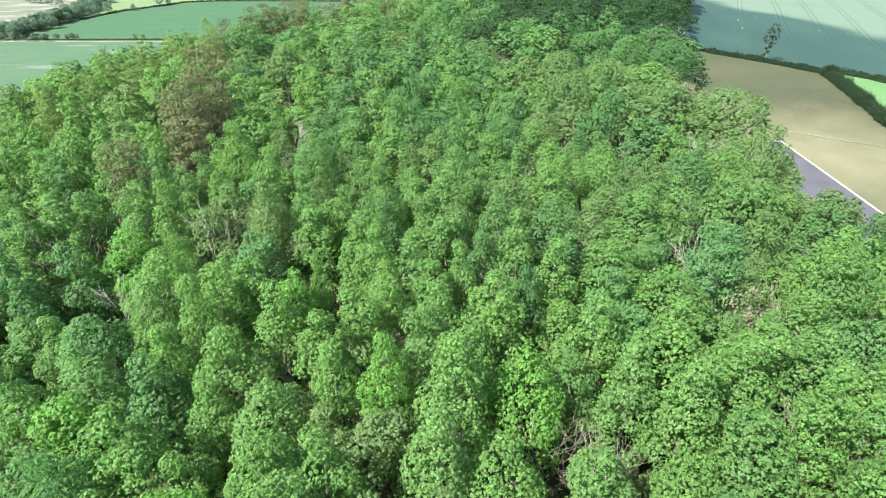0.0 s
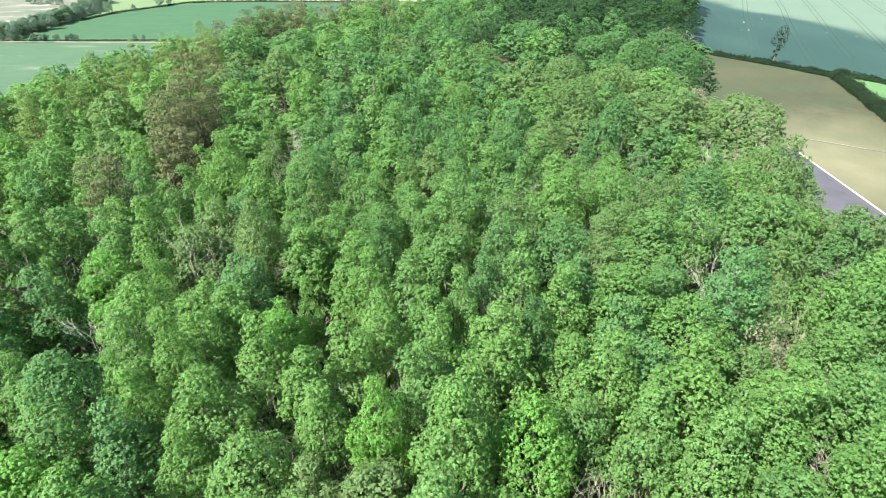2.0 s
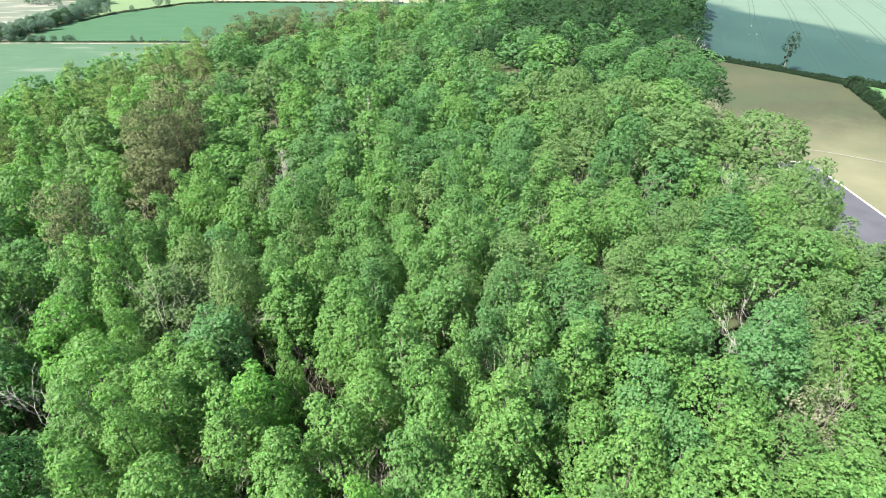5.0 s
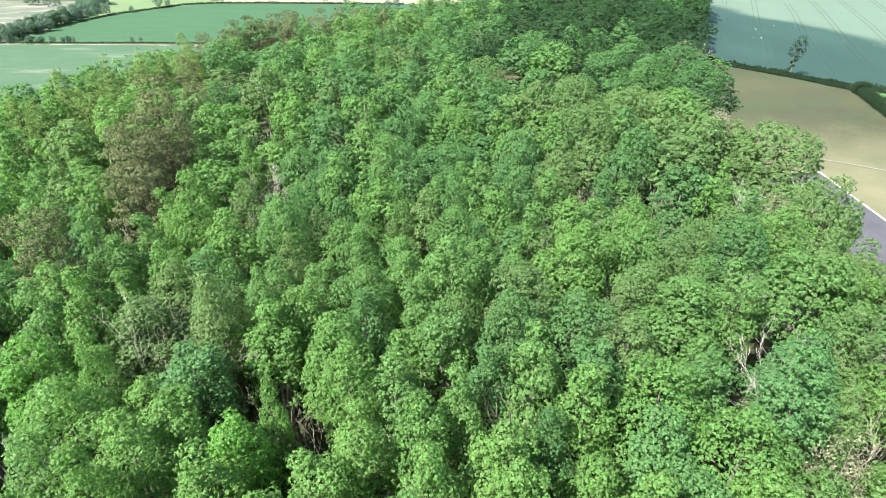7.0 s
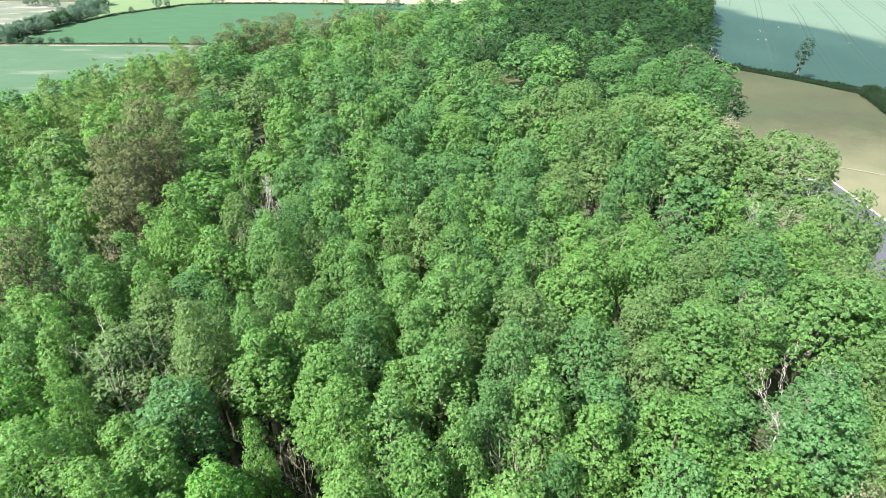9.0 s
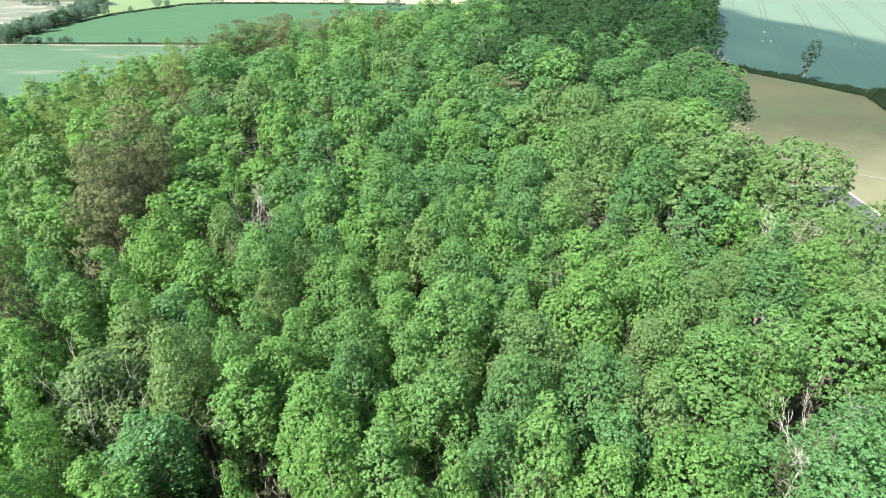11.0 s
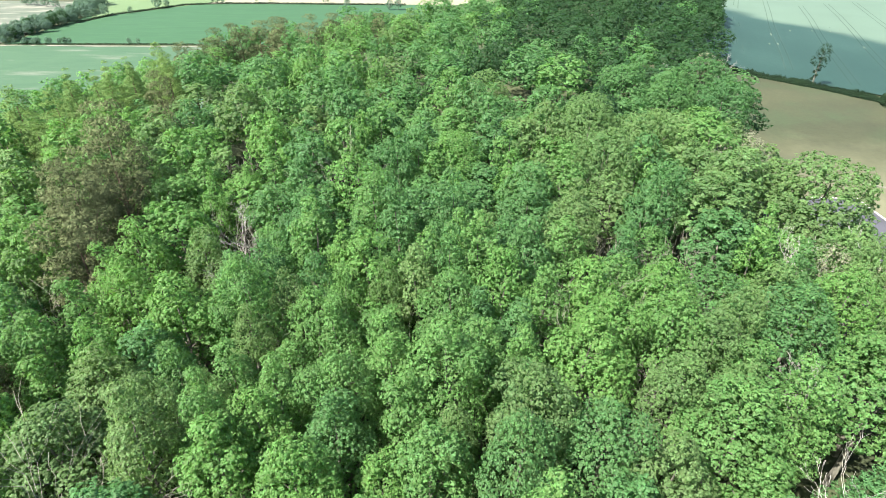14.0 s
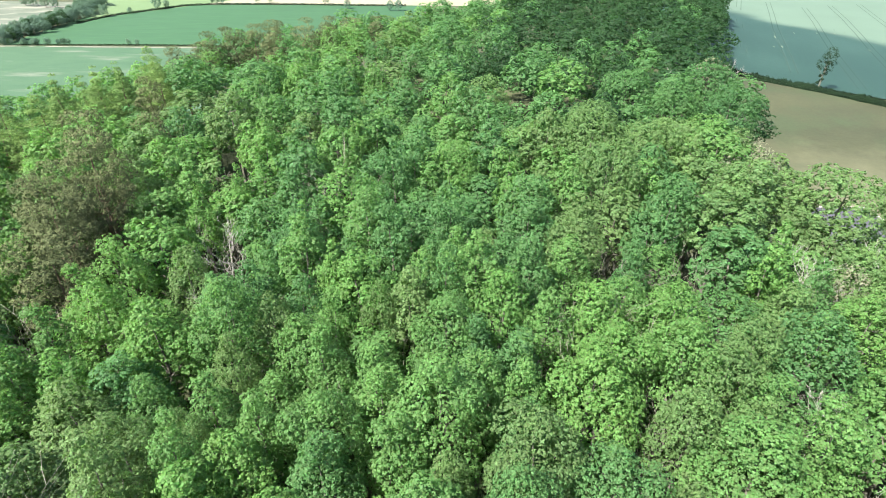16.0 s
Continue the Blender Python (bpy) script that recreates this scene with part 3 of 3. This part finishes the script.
crowns(BIG_OAK, [(30.3, 116.3, 4.0), (37.0, 112.0, 3.6), (47, 124, 4.0), (45, 110, 4.0)], "deep", 17.4, "oak_tree", "deep green oak at the end of the wood darkened for cloud shade")
crowns(NEAR_ASH, [(-26.9, 41.1, 2.0), (-16.4, 35.8, 2.1), (-11.3, 32.7, 1.4), (-23.5, 40.3, 1.5), (-1.0, 35.5, 1.7), (-10.5, 37.2, 1.1), (18.5, 35.9, 2.1), (13.8, 40.0, 2.2), (8.9, 37.3, 2.0), 
                  (31.7, 70.0, 2.0), (19.0, 62.8, 1.7), (12.9, 60.4, 2.2), (33.5, 59.7, 2.7), (22.1, 28.0, 2.1), (-25.0, 122.4, 2.8), (-22.3, 83.1, 1.3), (-12.8, 74.6, 1.6), (-10.7, 95.5, 2.2), (-8.2, 65.8, 1.9),
                  (3.0, 86.8, 2.1), (8.5, 82.7, 1.8), (6.7, 63.7, 1.8), (13.3, 55.9, 2.5), (10.9, 50.9, 1.8), (29.2, 66.3, 1.9), (-27.7, 62.0, 1.8), (-24.1, 76.4, 1.6)], "bright", 15.8)
crowns(NEAR_ASH, [(-15.3, 27.4, 1.8), (-19.2, 27.4, 1.7), (-6.8, 32.1, 2.1), (1.8, 28.9, 2.0), (4.4, 31.0, 1.9), (20.2, 33.1, 2.0), (18.0, 27.5, 2.2), (11.2, 30.0, 2.2)], "bright", 15.8)
crowns(NEAR_ROUND, [(-22.3, 23.2, 2.5), (5.9, 27.6, 1.7)], "lime", 15.2)
crowns(NEAR_ASH, [(-34.3, 41.9, 1.9), (-32.6, 40.6, 1.4), (-22.7, 32.6, 1.9), (-28.4, 29.6, 1.7), (0.7, 34.6, 1.8), (28.0, 32.2, 2.4), (26.5, 27.6, 2.1), (-27.8, 57.4, 1.9), (-22.4, 57.4, 1.8), (-28.4, 53.5, 1.9), (-0.5, 65.9, 1.6), (4.8, 61.6, 1.6),
                  (-7.3, 55.6, 1.9), (-3.4, 54.4, 1.7), (3.9, 53.3, 1.7), (-10.5, 50.4, 1.8), (-1.4, 48.5, 1.7), (6.7, 53.3, 1.6), (-29.6, 82.9, 1.9), (-9.5, 78.0, 1.7), (-29.5, 126.2, 2.5)], "ash", 15.6)
crowns(NEAR_ASH, [(-7.1, 43.7, 1.8), (3.6, 40.3, 1.7), (0.8, 42.9, 1.5), (6.7, 35.0, 1.4), (18.6, 40.4, 1.7), (6.7, 57.0, 1.9), (3.6, 57.4, 1.8), (-37.1, 102.6, 2.8), (21.2, 73.0, 2.3),
                  (33.3, 65.4, 1.6), (-40.7, 97.8, 2.1), (-17.1, 62.1, 1.6), (-10.3, 62.6, 1.8), (1.1, 60.6, 1.7), (6.4, 49.8, 1.5), (17.7, 67.2, 1.6)], "deep", 15.4)
crowns(NEAR_ROUND, [(-22.6, 50.9, 2.6), (-23.0, 46.1, 2.1), (-12.1, 60.0, 1.7), (-21.2, 66.2, 2.1), (-18.4, 57.3, 2.0), (-13.8, 55.5, 1.7), (-18.2, 48.3, 1.8), (1.6, 46.3, 1.5), (-14.7, 49.3, 1.6), (-4.0, 36.2, 1.5)], "olive", 15.2)
crowns(NEAR_ROUND, [(17.2, 50.7, 2.2), (21.0, 50.2, 2.0), (24.4, 58.0, 1.9), (11.0, 95.8, 3.2), (7.8, 121.1, 3.6), (33.1, 97.5, 3.0), (26.1, 37.4, 1.6), (31.2, 44.8, 2.0), (31.4, 85.1, 2.6), (21.0, 55.0, 2.0), (-3.9, 62.0, 1.5)], "grey", 15.4)
crowns(NEAR_ASH, [(27.1, 53.6, 2.2), (29.6, 49.6, 2.0), (-33.4, 33.6, 1.6), (-34.6, 58.5, 1.7), (13.6, 34.6, 1.7)], "blue", 15.6)
crowns(NEAR_ROUND, [(46.0, 53.5, 2.0), (42.0, 56.5, 1.8), (51.0, 51.5, 2.0)], "grey", 12.0)
crowns(NEAR_ROUND, [(39.6, 69.0, 2.2), (37.4, 63.4, 2.0), (42.5, 71.5, 2.4), (45.4, 74.6, 2.1), (44.4, 68.8, 1.9)], "grey", 14.4)
# open holes in the canopy
taken.extend([(-28.4, 72.8, 1.6), (-28.8, 67.6, 1.6), (-27.2, 62.0, 1.2), (-27.6, 32.4, 2.6), (-29.2, 35.8, 2.9), (-25.2, 30.8, 1.6), (-5.6, 28.4, 0.8), (-8.3, 36.8, 0.6), (-5.3, 52.6, 0.7), (8.8, 20.5, 1.0), (13.6, 50.0, 0.9), (-31.0, 28.0, 0.9)])


def bare_mesh(seed, height, spread_out, stems, mat, thick, levels=4):
    """A leafless tree whose branches fork again and again: for each stem its mesh, and for each branch on it a mesh and one of its twigs."""
    rnd = random.Random(seed)
    found = []

    def bough(shape, foot, tip, r, sides):
        reach = (tip - foot).length * 0.09
        knee = foot.lerp(tip, 0.5) + Vector([rnd.uniform(-reach, reach) for _ in range(3)])
        tube(*shape, foot, knee, r, r * 0.8, sides)
        tube(*shape, knee, tip, r * 0.8, r * 0.6, sides)

    def grow(foot, way, length, r, depth, into):
        tip = foot + way * length
        if depth == levels:
            into = [([], []), []]
            found.append(into)
            bough(into[0], foot, tip, r, 5)
        elif depth == levels - 1:
            pair = (([], []), ([], []))
            into[1].append(pair)
            into = pair
            bough(pair[0], foot, tip, r, 4)
        else:
            bough(into[1], foot, tip, r, 3)
        if depth == 0:
            return
        for i in range(rnd.choice((2, 3, 3))):
            turn = Vector((rnd.uniform(-1, 1), rnd.uniform(-1, 1), rnd.uniform(-0.25, 0.6))) * spread_out
            grow(tip if i else foot.lerp(tip, 0.65), (way + turn).normalized(), length * rnd.uniform(0.50, 0.78), max(r * 0.58, 0.010), depth - 1, into)

    for i in range(stems):
        lean = Vector((rnd.uniform(-0.2, 0.2), rnd.uniform(-0.2, 0.2), 1)) if stems > 1 else Vector((0.03, 0.02, 1))
        at = Vector((rnd.uniform(-0.6, 0.6), rnd.uniform(-0.6, 0.6), -0.5)) if stems > 1 else Vector((0, 0, -0.5))
        grow(at, lean.normalized(), height * 0.5, thick, levels, None)
    k = height / max(v[2] for _, branches in found for _, twig in branches for v in twig[0])
    sized = lambda name, shape: mesh_of(name, [(x, y, z * k) for x, y, z in shape[0]], shape[1], [mat])
    return [(sized("trunk", stem), [(sized("branch", limb), sized("fork", twig)) for limb, twig in branches]) for stem, branches in found]


SNAGS = [bare_mesh(203 + i, 15, 0.62, 1, BARE, 0.085, 6) for i in range(3)]
THICKETS = [bare_mesh(210 + i, 14, 0.55, 5, TWIG, 0.050) for i in range(3)]


def dead(meshes, spots, label, name, room):
    """Stands leafless trees at spots given as x, y and height."""
    rnd = random.Random(len(taken))
    for x, y, height in spots:
        base = new(name)
        k = height / 15
        base.matrix_basis = Matrix.LocRotScale((x, y, float(ground(x, y))), Euler((0, 0, rnd.uniform(0, 6.28))), (k, k, k))
        tagged(base, label, "dead tree", "leafless trees in the wood")
        for stem, branches in rnd.choice(meshes):
            part("trunk", stem, base)
            for limb, twig in branches:
                tagged(part("fork", twig, part("branch", limb, base)), kind="stuff")
        taken.append((x, y, room))


dead(SNAGS, [(-26.2, 33.0, 15.8), (36.2, 67, 14.5), (26.8, 49.8, 13.5), (23.4, 41.0, 14.6), (48.5, 127, 17), (-18.7, 69.8, 14.5), (38.7, 66, 14)], "bleached white dead tree with bare branches", "dead_tree", 1.2)
dead(THICKETS, [(47.4, 105.4, 11.8), (45.6, 102.6, 12.4), (46.4, 108.6, 11.6), (25.4, 35.4, 13.8), (27.0, 36.6, 13.6), (-11.1, 28.6, 14.4), (-4.3, 29.4, 14.4), (-2.5, 30.4, 14.7), (4.6, 35.3, 15), (11.1, 60.9, 16.6), (10.3, 61.9, 16.2), (-3.6, 39.5, 14.6), (24.6, 67.2, 14.9),
                (15.0, 50.8, 13.6), (13.8, 48.6, 12.6), (5.7, 74.4, 15), (41.5, 92.7, 14.0), (39.2, 88.6, 13.4), (43.5, 94.8, 13.6), (28.4, 97.6, 14.7), (34.2, 90.6, 14.8), (6.2, 22, 14.2), (-19.5, 24.4, 14.6), (-12.3, 58, 14.8),
                (-22.6, 73.4, 15.2), (25, 23.6, 14), (-7.2, 26, 14.2)],
     "leafless dying ash with pale dry twigs", "dying_ash", 1.15)

# half-dead crowns with thin pale leaves at the sunny edge
THIN = forms(3, "dying_tree", 230, "round", 15, 2.6, 4.2, 22, 1500, 0.20)
for x, y, reach, height in [(41.8, 92.7, 2.6, 14.6), (43.8, 96.0, 2.4, 14.4), (39.0, 88.4, 2.2, 14.2), (36.0, 90.0, 2.0, 14.0), (48.6, 127.5, 3.2, 17.2), (33.4, 88.0, 1.8, 13.6), (37.2, 66.2, 2.0, 14.4), (25.0, 34.6, 1.8, 14.0),
                            (39.6, 64.6, 1.8, 14.0), (47.6, 106.2, 2.2, 11.6), (46.2, 86.5, 2.0, 13.6)]:
    form = THIN[int(x * 10) % 3]
    plant(form, x, y, height, reach * 1.1 / form.reach, "withered", x, "dying_tree", "half dead tree with thin pale leaves", "leafless trees in the wood")
    taken.append((x, y, reach * 0.7))

# the crowd of the wood, by throwing darts
rng = random.Random(5)
cells = {}


def free(x, y, r):
    """Whether a crown of that reach still has room."""
    for ox, oy, o in taken:
        if abs(ox - x) < 7 and abs(oy - y) < 7 and math.hypot(ox - x, oy - y) < 0.72 * (o + r):
            return False
    i, j = int(x // 8), int(y // 8)
    for a in (i - 1, i, i + 1):
        for b in (j - 1, j, j + 1):
            for ox, oy, o in cells.get((a, b), ()):
                if math.hypot(ox - x, oy - y) < 0.78 * (o + r):
                    return False
    return True


far_v, far_f, far_s = [], [], []
far_count = 0
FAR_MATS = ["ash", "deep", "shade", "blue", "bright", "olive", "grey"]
for attempt in range(64000):
    y = rng.uniform(7, 275)
    x = rng.uniform(-90, 120)
    if abs(x - 0.6) > max(27, 19 + 0.70 * y) or x > wood_right(y) - 1.5 or past_edge(x, y) > 22:
        continue
    patch = noise.noise((x * 0.035, y * 0.035, 3.0))
    patch2 = noise.noise((x * 0.06, y * 0.06, 9.0))
    r = 1.62 + 0.80 * rng.random() + (0.35 if patch > 0.15 else 0.0) + (0.25 if x > 15 else 0) + (0.5 * rng.random() + 0.2 if y > 70 else 0) + (0.45 * rng.random() + 0.3 if y > 92 else 0) + (1.9 * rng.random() if y > 108 else 0)
    if not free(x, y, r):
        continue
    cells.setdefault((int(x // 8), int(y // 8)), []).append((x, y, r))
    height = 15.4 + 1.8 * patch2 + rng.uniform(-2.8, 2.6) - (2.0 if x > wood_right(y) - 9 else 0) - (1.4 if x > wood_right(y) - 9 and 48 < y < 64 else 0)
    if 35.5 < x < 54 and 48 < y < 66:
        height = min(height, 13.8 if x < 43 else 12.6)
    near_right = x > wood_right(y) - 14 - 6 * rng.random()
    if near_right and y < 115:
        mat = rng.choice(("grey", "grey", "ash", "olive"))
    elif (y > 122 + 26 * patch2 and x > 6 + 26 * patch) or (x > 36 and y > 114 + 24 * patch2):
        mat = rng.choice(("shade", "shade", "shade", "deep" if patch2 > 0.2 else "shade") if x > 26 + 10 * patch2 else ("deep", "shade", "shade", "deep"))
    elif x > 8 and y < 45:
        mat = rng.choice(("bright", "bright", "ash", "blue"))
    elif x < -18 and y < 98:
        mat = rng.choice(("blue", "ash", "bright", "ash") if y < 60 else ("bright", "ash", "bright", "grey"))
    elif y < 36:
        mat = rng.choice(("bright", "bright", "ash", "lime", "olive"))
    elif patch2 > 0.28:
        mat = rng.choice(("deep", "deep", "olive"))
    else:
        mat = rng.choice(("ash", "ash", "bright" if y < 58 else "deep", "deep", "olive" if patch < -0.1 else "ash" if y < 75 else "deep"))
    if y < 112 and rng.random() < 0.032:
        dead(THICKETS, [(x, y, height - 0.1)], "leafless dying ash with pale dry twigs", "dying_ash", 0.5)
    elif y < 112:
        wide_form = r > 2.2 + 0.010 * max(0, y - 50)
        form = pick_form(rng, x, y, wide_form)
        name, label = SPECIES[mat] if mat != "ash" or not wide_form else ("maple_tree", "round mid green field maple in the wood")
        plant(form, x, y, height, r / form.reach * 1.22, mat, rng.uniform(0, 6.28), name, label, WOOD_GROUP)
    else:
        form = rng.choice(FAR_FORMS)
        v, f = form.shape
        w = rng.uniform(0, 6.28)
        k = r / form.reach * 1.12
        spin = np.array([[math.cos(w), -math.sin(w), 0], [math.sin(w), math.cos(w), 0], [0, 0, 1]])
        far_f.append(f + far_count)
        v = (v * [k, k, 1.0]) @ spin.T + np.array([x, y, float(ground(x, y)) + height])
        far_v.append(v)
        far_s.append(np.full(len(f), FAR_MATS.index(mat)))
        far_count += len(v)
outer_v, outer_f, outer_s, outer_count = [], [], [], 0
outer_cells = {}
for attempt in range(16000):
    y = rng.uniform(-70, 205)
    x = rng.uniform(-105, 78)
    if (y > 6 and abs(x - 0.6) < max(29, 21 + 0.70 * y)) or x > wood_right(y) - 1.5 or past_edge(x, y) > 30:
        continue
    r = rng.uniform(2.4, 3.4)
    i, j = int(x // 8), int(y // 8)
    if any(math.hypot(ox - x, oy - y) < 0.72 * (o + r) for a in (i - 1, i, i + 1) for b in (j - 1, j, j + 1) for ox, oy, o in outer_cells.get((a, b), ())):
        continue
    outer_cells.setdefault((i, j), []).append((x, y, r))
    pick = rng.randrange(10)
    form = FAR_FORMS[pick % 6] if abs(x) < 40 and -32 < y < 40 else OUTER_FORMS[pick % 3]
    v, f = form.shape
    k = r / form.reach * 1.2
    outer_f.append(f + outer_count)
    outer_v.append(v * [k, k, 1.0] + np.array([x, y, float(ground(x, y)) + 15.2 + rng.uniform(-1.6, 1.6)]))
    outer_s.append(np.full(len(f), rng.choice((0, 0, 1, 3, 4, 5))))
    outer_count += len(v)
outer_wood = new("outer_woodland", mesh_of("outer_woodland", np.concatenate(outer_v), np.concatenate(outer_f), [LEAF[m] for m in FAR_MATS], slots=np.concatenate(outer_s)))
tagged(outer_wood, "green woodland canopy all round the hilltop", "woodland", kind="stuff")
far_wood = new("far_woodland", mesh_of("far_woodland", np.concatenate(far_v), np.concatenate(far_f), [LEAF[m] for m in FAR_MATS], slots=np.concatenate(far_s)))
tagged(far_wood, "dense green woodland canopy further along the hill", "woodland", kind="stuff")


# ---- hedges, car park and wheel tracks right of the wood ----
def hedge(name, points, width, height, mat, label, blade, density):
    """A hedge: a woody core along the line, with leaf sprays over it."""
    rng_h = np.random.default_rng(int(abs(points[0][0]) * 7 + len(points)))
    pts = np.array(points, float)
    along = np.concatenate([[0], np.cumsum(np.hypot(*np.diff(pts, axis=0).T))])
    base = new(name)
    tagged(base, label, "hedge")
    part("core", strip_mesh("core", points, width * 0.5, BARK, 0.0, height * 0.45, 30), base)
    n = int(along[-1] * density)
    s = rng_h.uniform(0, along[-1], n)
    x, y = np.interp(s, along, pts[:, 0]), np.interp(s, along, pts[:, 1])
    seg = np.clip(np.searchsorted(along, s) - 1, 0, len(pts) - 2)
    d = unit(pts[seg + 1] - pts[seg])
    w = rng_h.uniform(0, math.pi, n)
    swell = 0.85 + 0.2 * np.sin(s * 0.7) * np.sin(s * 0.23 + 1) + rng_h.normal(size=n) * 0.15 + 0.15 * np.sin(s * 2.9 + np.sin(s * 1.3) * 2)
    out = np.cos(w) * width / 2 * swell
    up = np.sin(w) ** 0.7 * height * swell
    centre = np.stack([x - d[:, 1] * out, y + d[:, 0] * out, ground(x, y) + up], -1)
    facing = np.stack([-d[:, 1] * np.cos(w), d[:, 0] * np.cos(w), np.sin(w) + 0.3], -1) + rng_h.normal(size=(n, 3)) * 0.4
    v, f = sprays(rng_h, centre, facing, blade, 0.42, 1)
    part("leaves", mesh_of("leaves", v, f, [LEAF[mat]]), base)


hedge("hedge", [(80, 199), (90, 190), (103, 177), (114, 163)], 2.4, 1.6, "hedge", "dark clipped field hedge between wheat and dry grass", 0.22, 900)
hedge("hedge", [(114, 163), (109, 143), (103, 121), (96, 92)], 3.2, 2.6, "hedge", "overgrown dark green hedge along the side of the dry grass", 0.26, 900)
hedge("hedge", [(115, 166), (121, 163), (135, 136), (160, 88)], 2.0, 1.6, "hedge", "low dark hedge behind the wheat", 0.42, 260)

tree_in_hedge = TreeKind("hedgerow_ash", 307, "round", 12, 2.7, 4.4, 12, 900, 0.26, limbs=9)
hedge_ash = plant(tree_in_hedge, 103, 177.5, 12.0, 1.0, "hedge", 0.4, "hedgerow_ash", "thin ivy clad ash tree standing in the hedge")
ivy_v, ivy_f = crown_shape(309, 1.0, 4.4, 12, 1000, 0.24, "column")
part("ivy", mesh_of("ivy", ivy_v + np.array([0.1, 0, 8.4]), ivy_f, [LEAF["hedge"]]), hedge_ash, "dark ivy round the trunk")

tagged(new("car_park", strip_mesh("car_park", [(66.5, 50), (66.5, 109)], 11.5, ASPHALT, 0.52, pieces=20)), "dark grey asphalt car park beside the wood", "road", kind="structure")
tagged(new("kerb", strip_mesh("kerb", [(72.4, 50), (72.4, 109.2)], 0.26, KERB, 0.4, 0.25, 20)), "pale concrete kerb along the asphalt", "kerb", kind="structure")
tagged(new("kerb", strip_mesh("kerb", [(60.6, 109.2), (72.5, 109.2)], 0.26, KERB, 0.4, 0.25, 8)), "pale concrete kerb along the asphalt", "kerb", kind="structure")
tagged(new("footpath", strip_mesh("footpath", [(74, 117), (80, 114), (93, 106), (98, 103)], 0.45, DUST, 0.47, pieces=16)), "narrow trodden path across dry grass", "path", kind="structure")

for k, (x, y) in enumerate([(94, 202), (106, 195.5), (116, 179), (133, 186), (150, 190), (166, 189), (182, 186)]):
    for side in (-1.0, 1.0):
        a = (x + side * 0.92, y - side * 0.40)
        part("wheel_track", strip_mesh("wheel_track", [(a[0] + 0.40 * s + 0.5 * math.sin(s * 0.05 + k), a[1] + 0.92 * s) for s in (0, 20, 45, 75, 110, 150)], 0.40, WHEEL_TRACK, 0.40, pieces=60), wheat)


def lodged_patch(x, y, length, turn):
    """A small flattened, bleached patch in the wheat, ragged at its rim."""
    r = random.Random(int(x * 31 + y))
    rim = []
    for i in range(9):
        w = 2 * math.pi * i / 9
        a, b = math.cos(w) * length / 2 * r.uniform(0.7, 1.1), math.sin(w) * 0.32 * r.uniform(0.5, 1.3)
        px, py = x + a * math.cos(turn) - b * math.sin(turn), y + a * math.sin(turn) + b * math.cos(turn)
        rim.append((px, py, float(ground(px, py)) + 0.42))
    part("lodged_patch", mesh_of("lodged_patch", rim, [tuple(range(9))], [LODGED]), wheat, "bleached flattened wheat")


for x, y, length in [(127, 248, 5), (121, 231, 4), (154, 255, 5), (159, 257, 4), (165, 259, 3.5), (156, 219, 4.5), (118, 231, 3), (110, 235, 5), (138, 255, 4), (147, 255, 4), (158, 262, 4), (149, 226, 4), (104, 228, 3.5)]:
    lodged_patch(x, y, length, 1.16)


# ---- hedgerows and lone trees in the valley ----
LONE = [TreeKind("field_oak", 320 + i, "round", 15, 6.0, 7.0, 24, 2200, 0.60, limbs=5) for i in range(3)]
rnd = random.Random(31)
for x, y, h in [(-395, 815, 17), (-386, 824, 11), (-333, 860, 16), (-323, 860, 16), (-275, 867, 14), (-258, 873, 12), (-176, 865, 14), (-414, 778, 9), (-435, 757, 15), (-445, 747, 13),
                (-448, 736, 12), (-539, 822, 15), (-555, 827, 17), (-577, 835, 18), (-592, 840, 17), (-139, 829, 13), (-79, 813, 13), (-67, 813, 14), (-326, 600, 7), (-318, 602, 6)]:
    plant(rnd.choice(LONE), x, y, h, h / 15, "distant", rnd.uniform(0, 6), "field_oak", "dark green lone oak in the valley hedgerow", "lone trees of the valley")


def tree_belt(name, points, width, step, height, label):
    """A belt of trees in one mass of crowns, far down in the valley."""
    r = random.Random(len(points) + int(width))
    vs, fs, ss, count = [], [], [], 0
    for (ax, ay), (bx, by) in zip(points, points[1:]):
        n = max(1, int(math.hypot(bx - ax, by - ay) * width / step ** 2))
        for i in range(n):
            k = r.random()
            x, y = ax + (bx - ax) * k + r.uniform(-0.5, 0.5) * width, ay + (by - ay) * k + r.uniform(-0.5, 0.5) * width * 0.4
            v, f = r.choice(LONE).shape
            h = height * r.uniform(0.65, 1.15)
            v = v * [h / 15, h / 15, h / 15] + np.array([x, y, float(ground(x, y)) + h])
            vs.append(v), fs.append(f + count), ss.append(np.full(len(f), r.choice((0, 0, 0, 0, 0, 1))))
            count += len(v)
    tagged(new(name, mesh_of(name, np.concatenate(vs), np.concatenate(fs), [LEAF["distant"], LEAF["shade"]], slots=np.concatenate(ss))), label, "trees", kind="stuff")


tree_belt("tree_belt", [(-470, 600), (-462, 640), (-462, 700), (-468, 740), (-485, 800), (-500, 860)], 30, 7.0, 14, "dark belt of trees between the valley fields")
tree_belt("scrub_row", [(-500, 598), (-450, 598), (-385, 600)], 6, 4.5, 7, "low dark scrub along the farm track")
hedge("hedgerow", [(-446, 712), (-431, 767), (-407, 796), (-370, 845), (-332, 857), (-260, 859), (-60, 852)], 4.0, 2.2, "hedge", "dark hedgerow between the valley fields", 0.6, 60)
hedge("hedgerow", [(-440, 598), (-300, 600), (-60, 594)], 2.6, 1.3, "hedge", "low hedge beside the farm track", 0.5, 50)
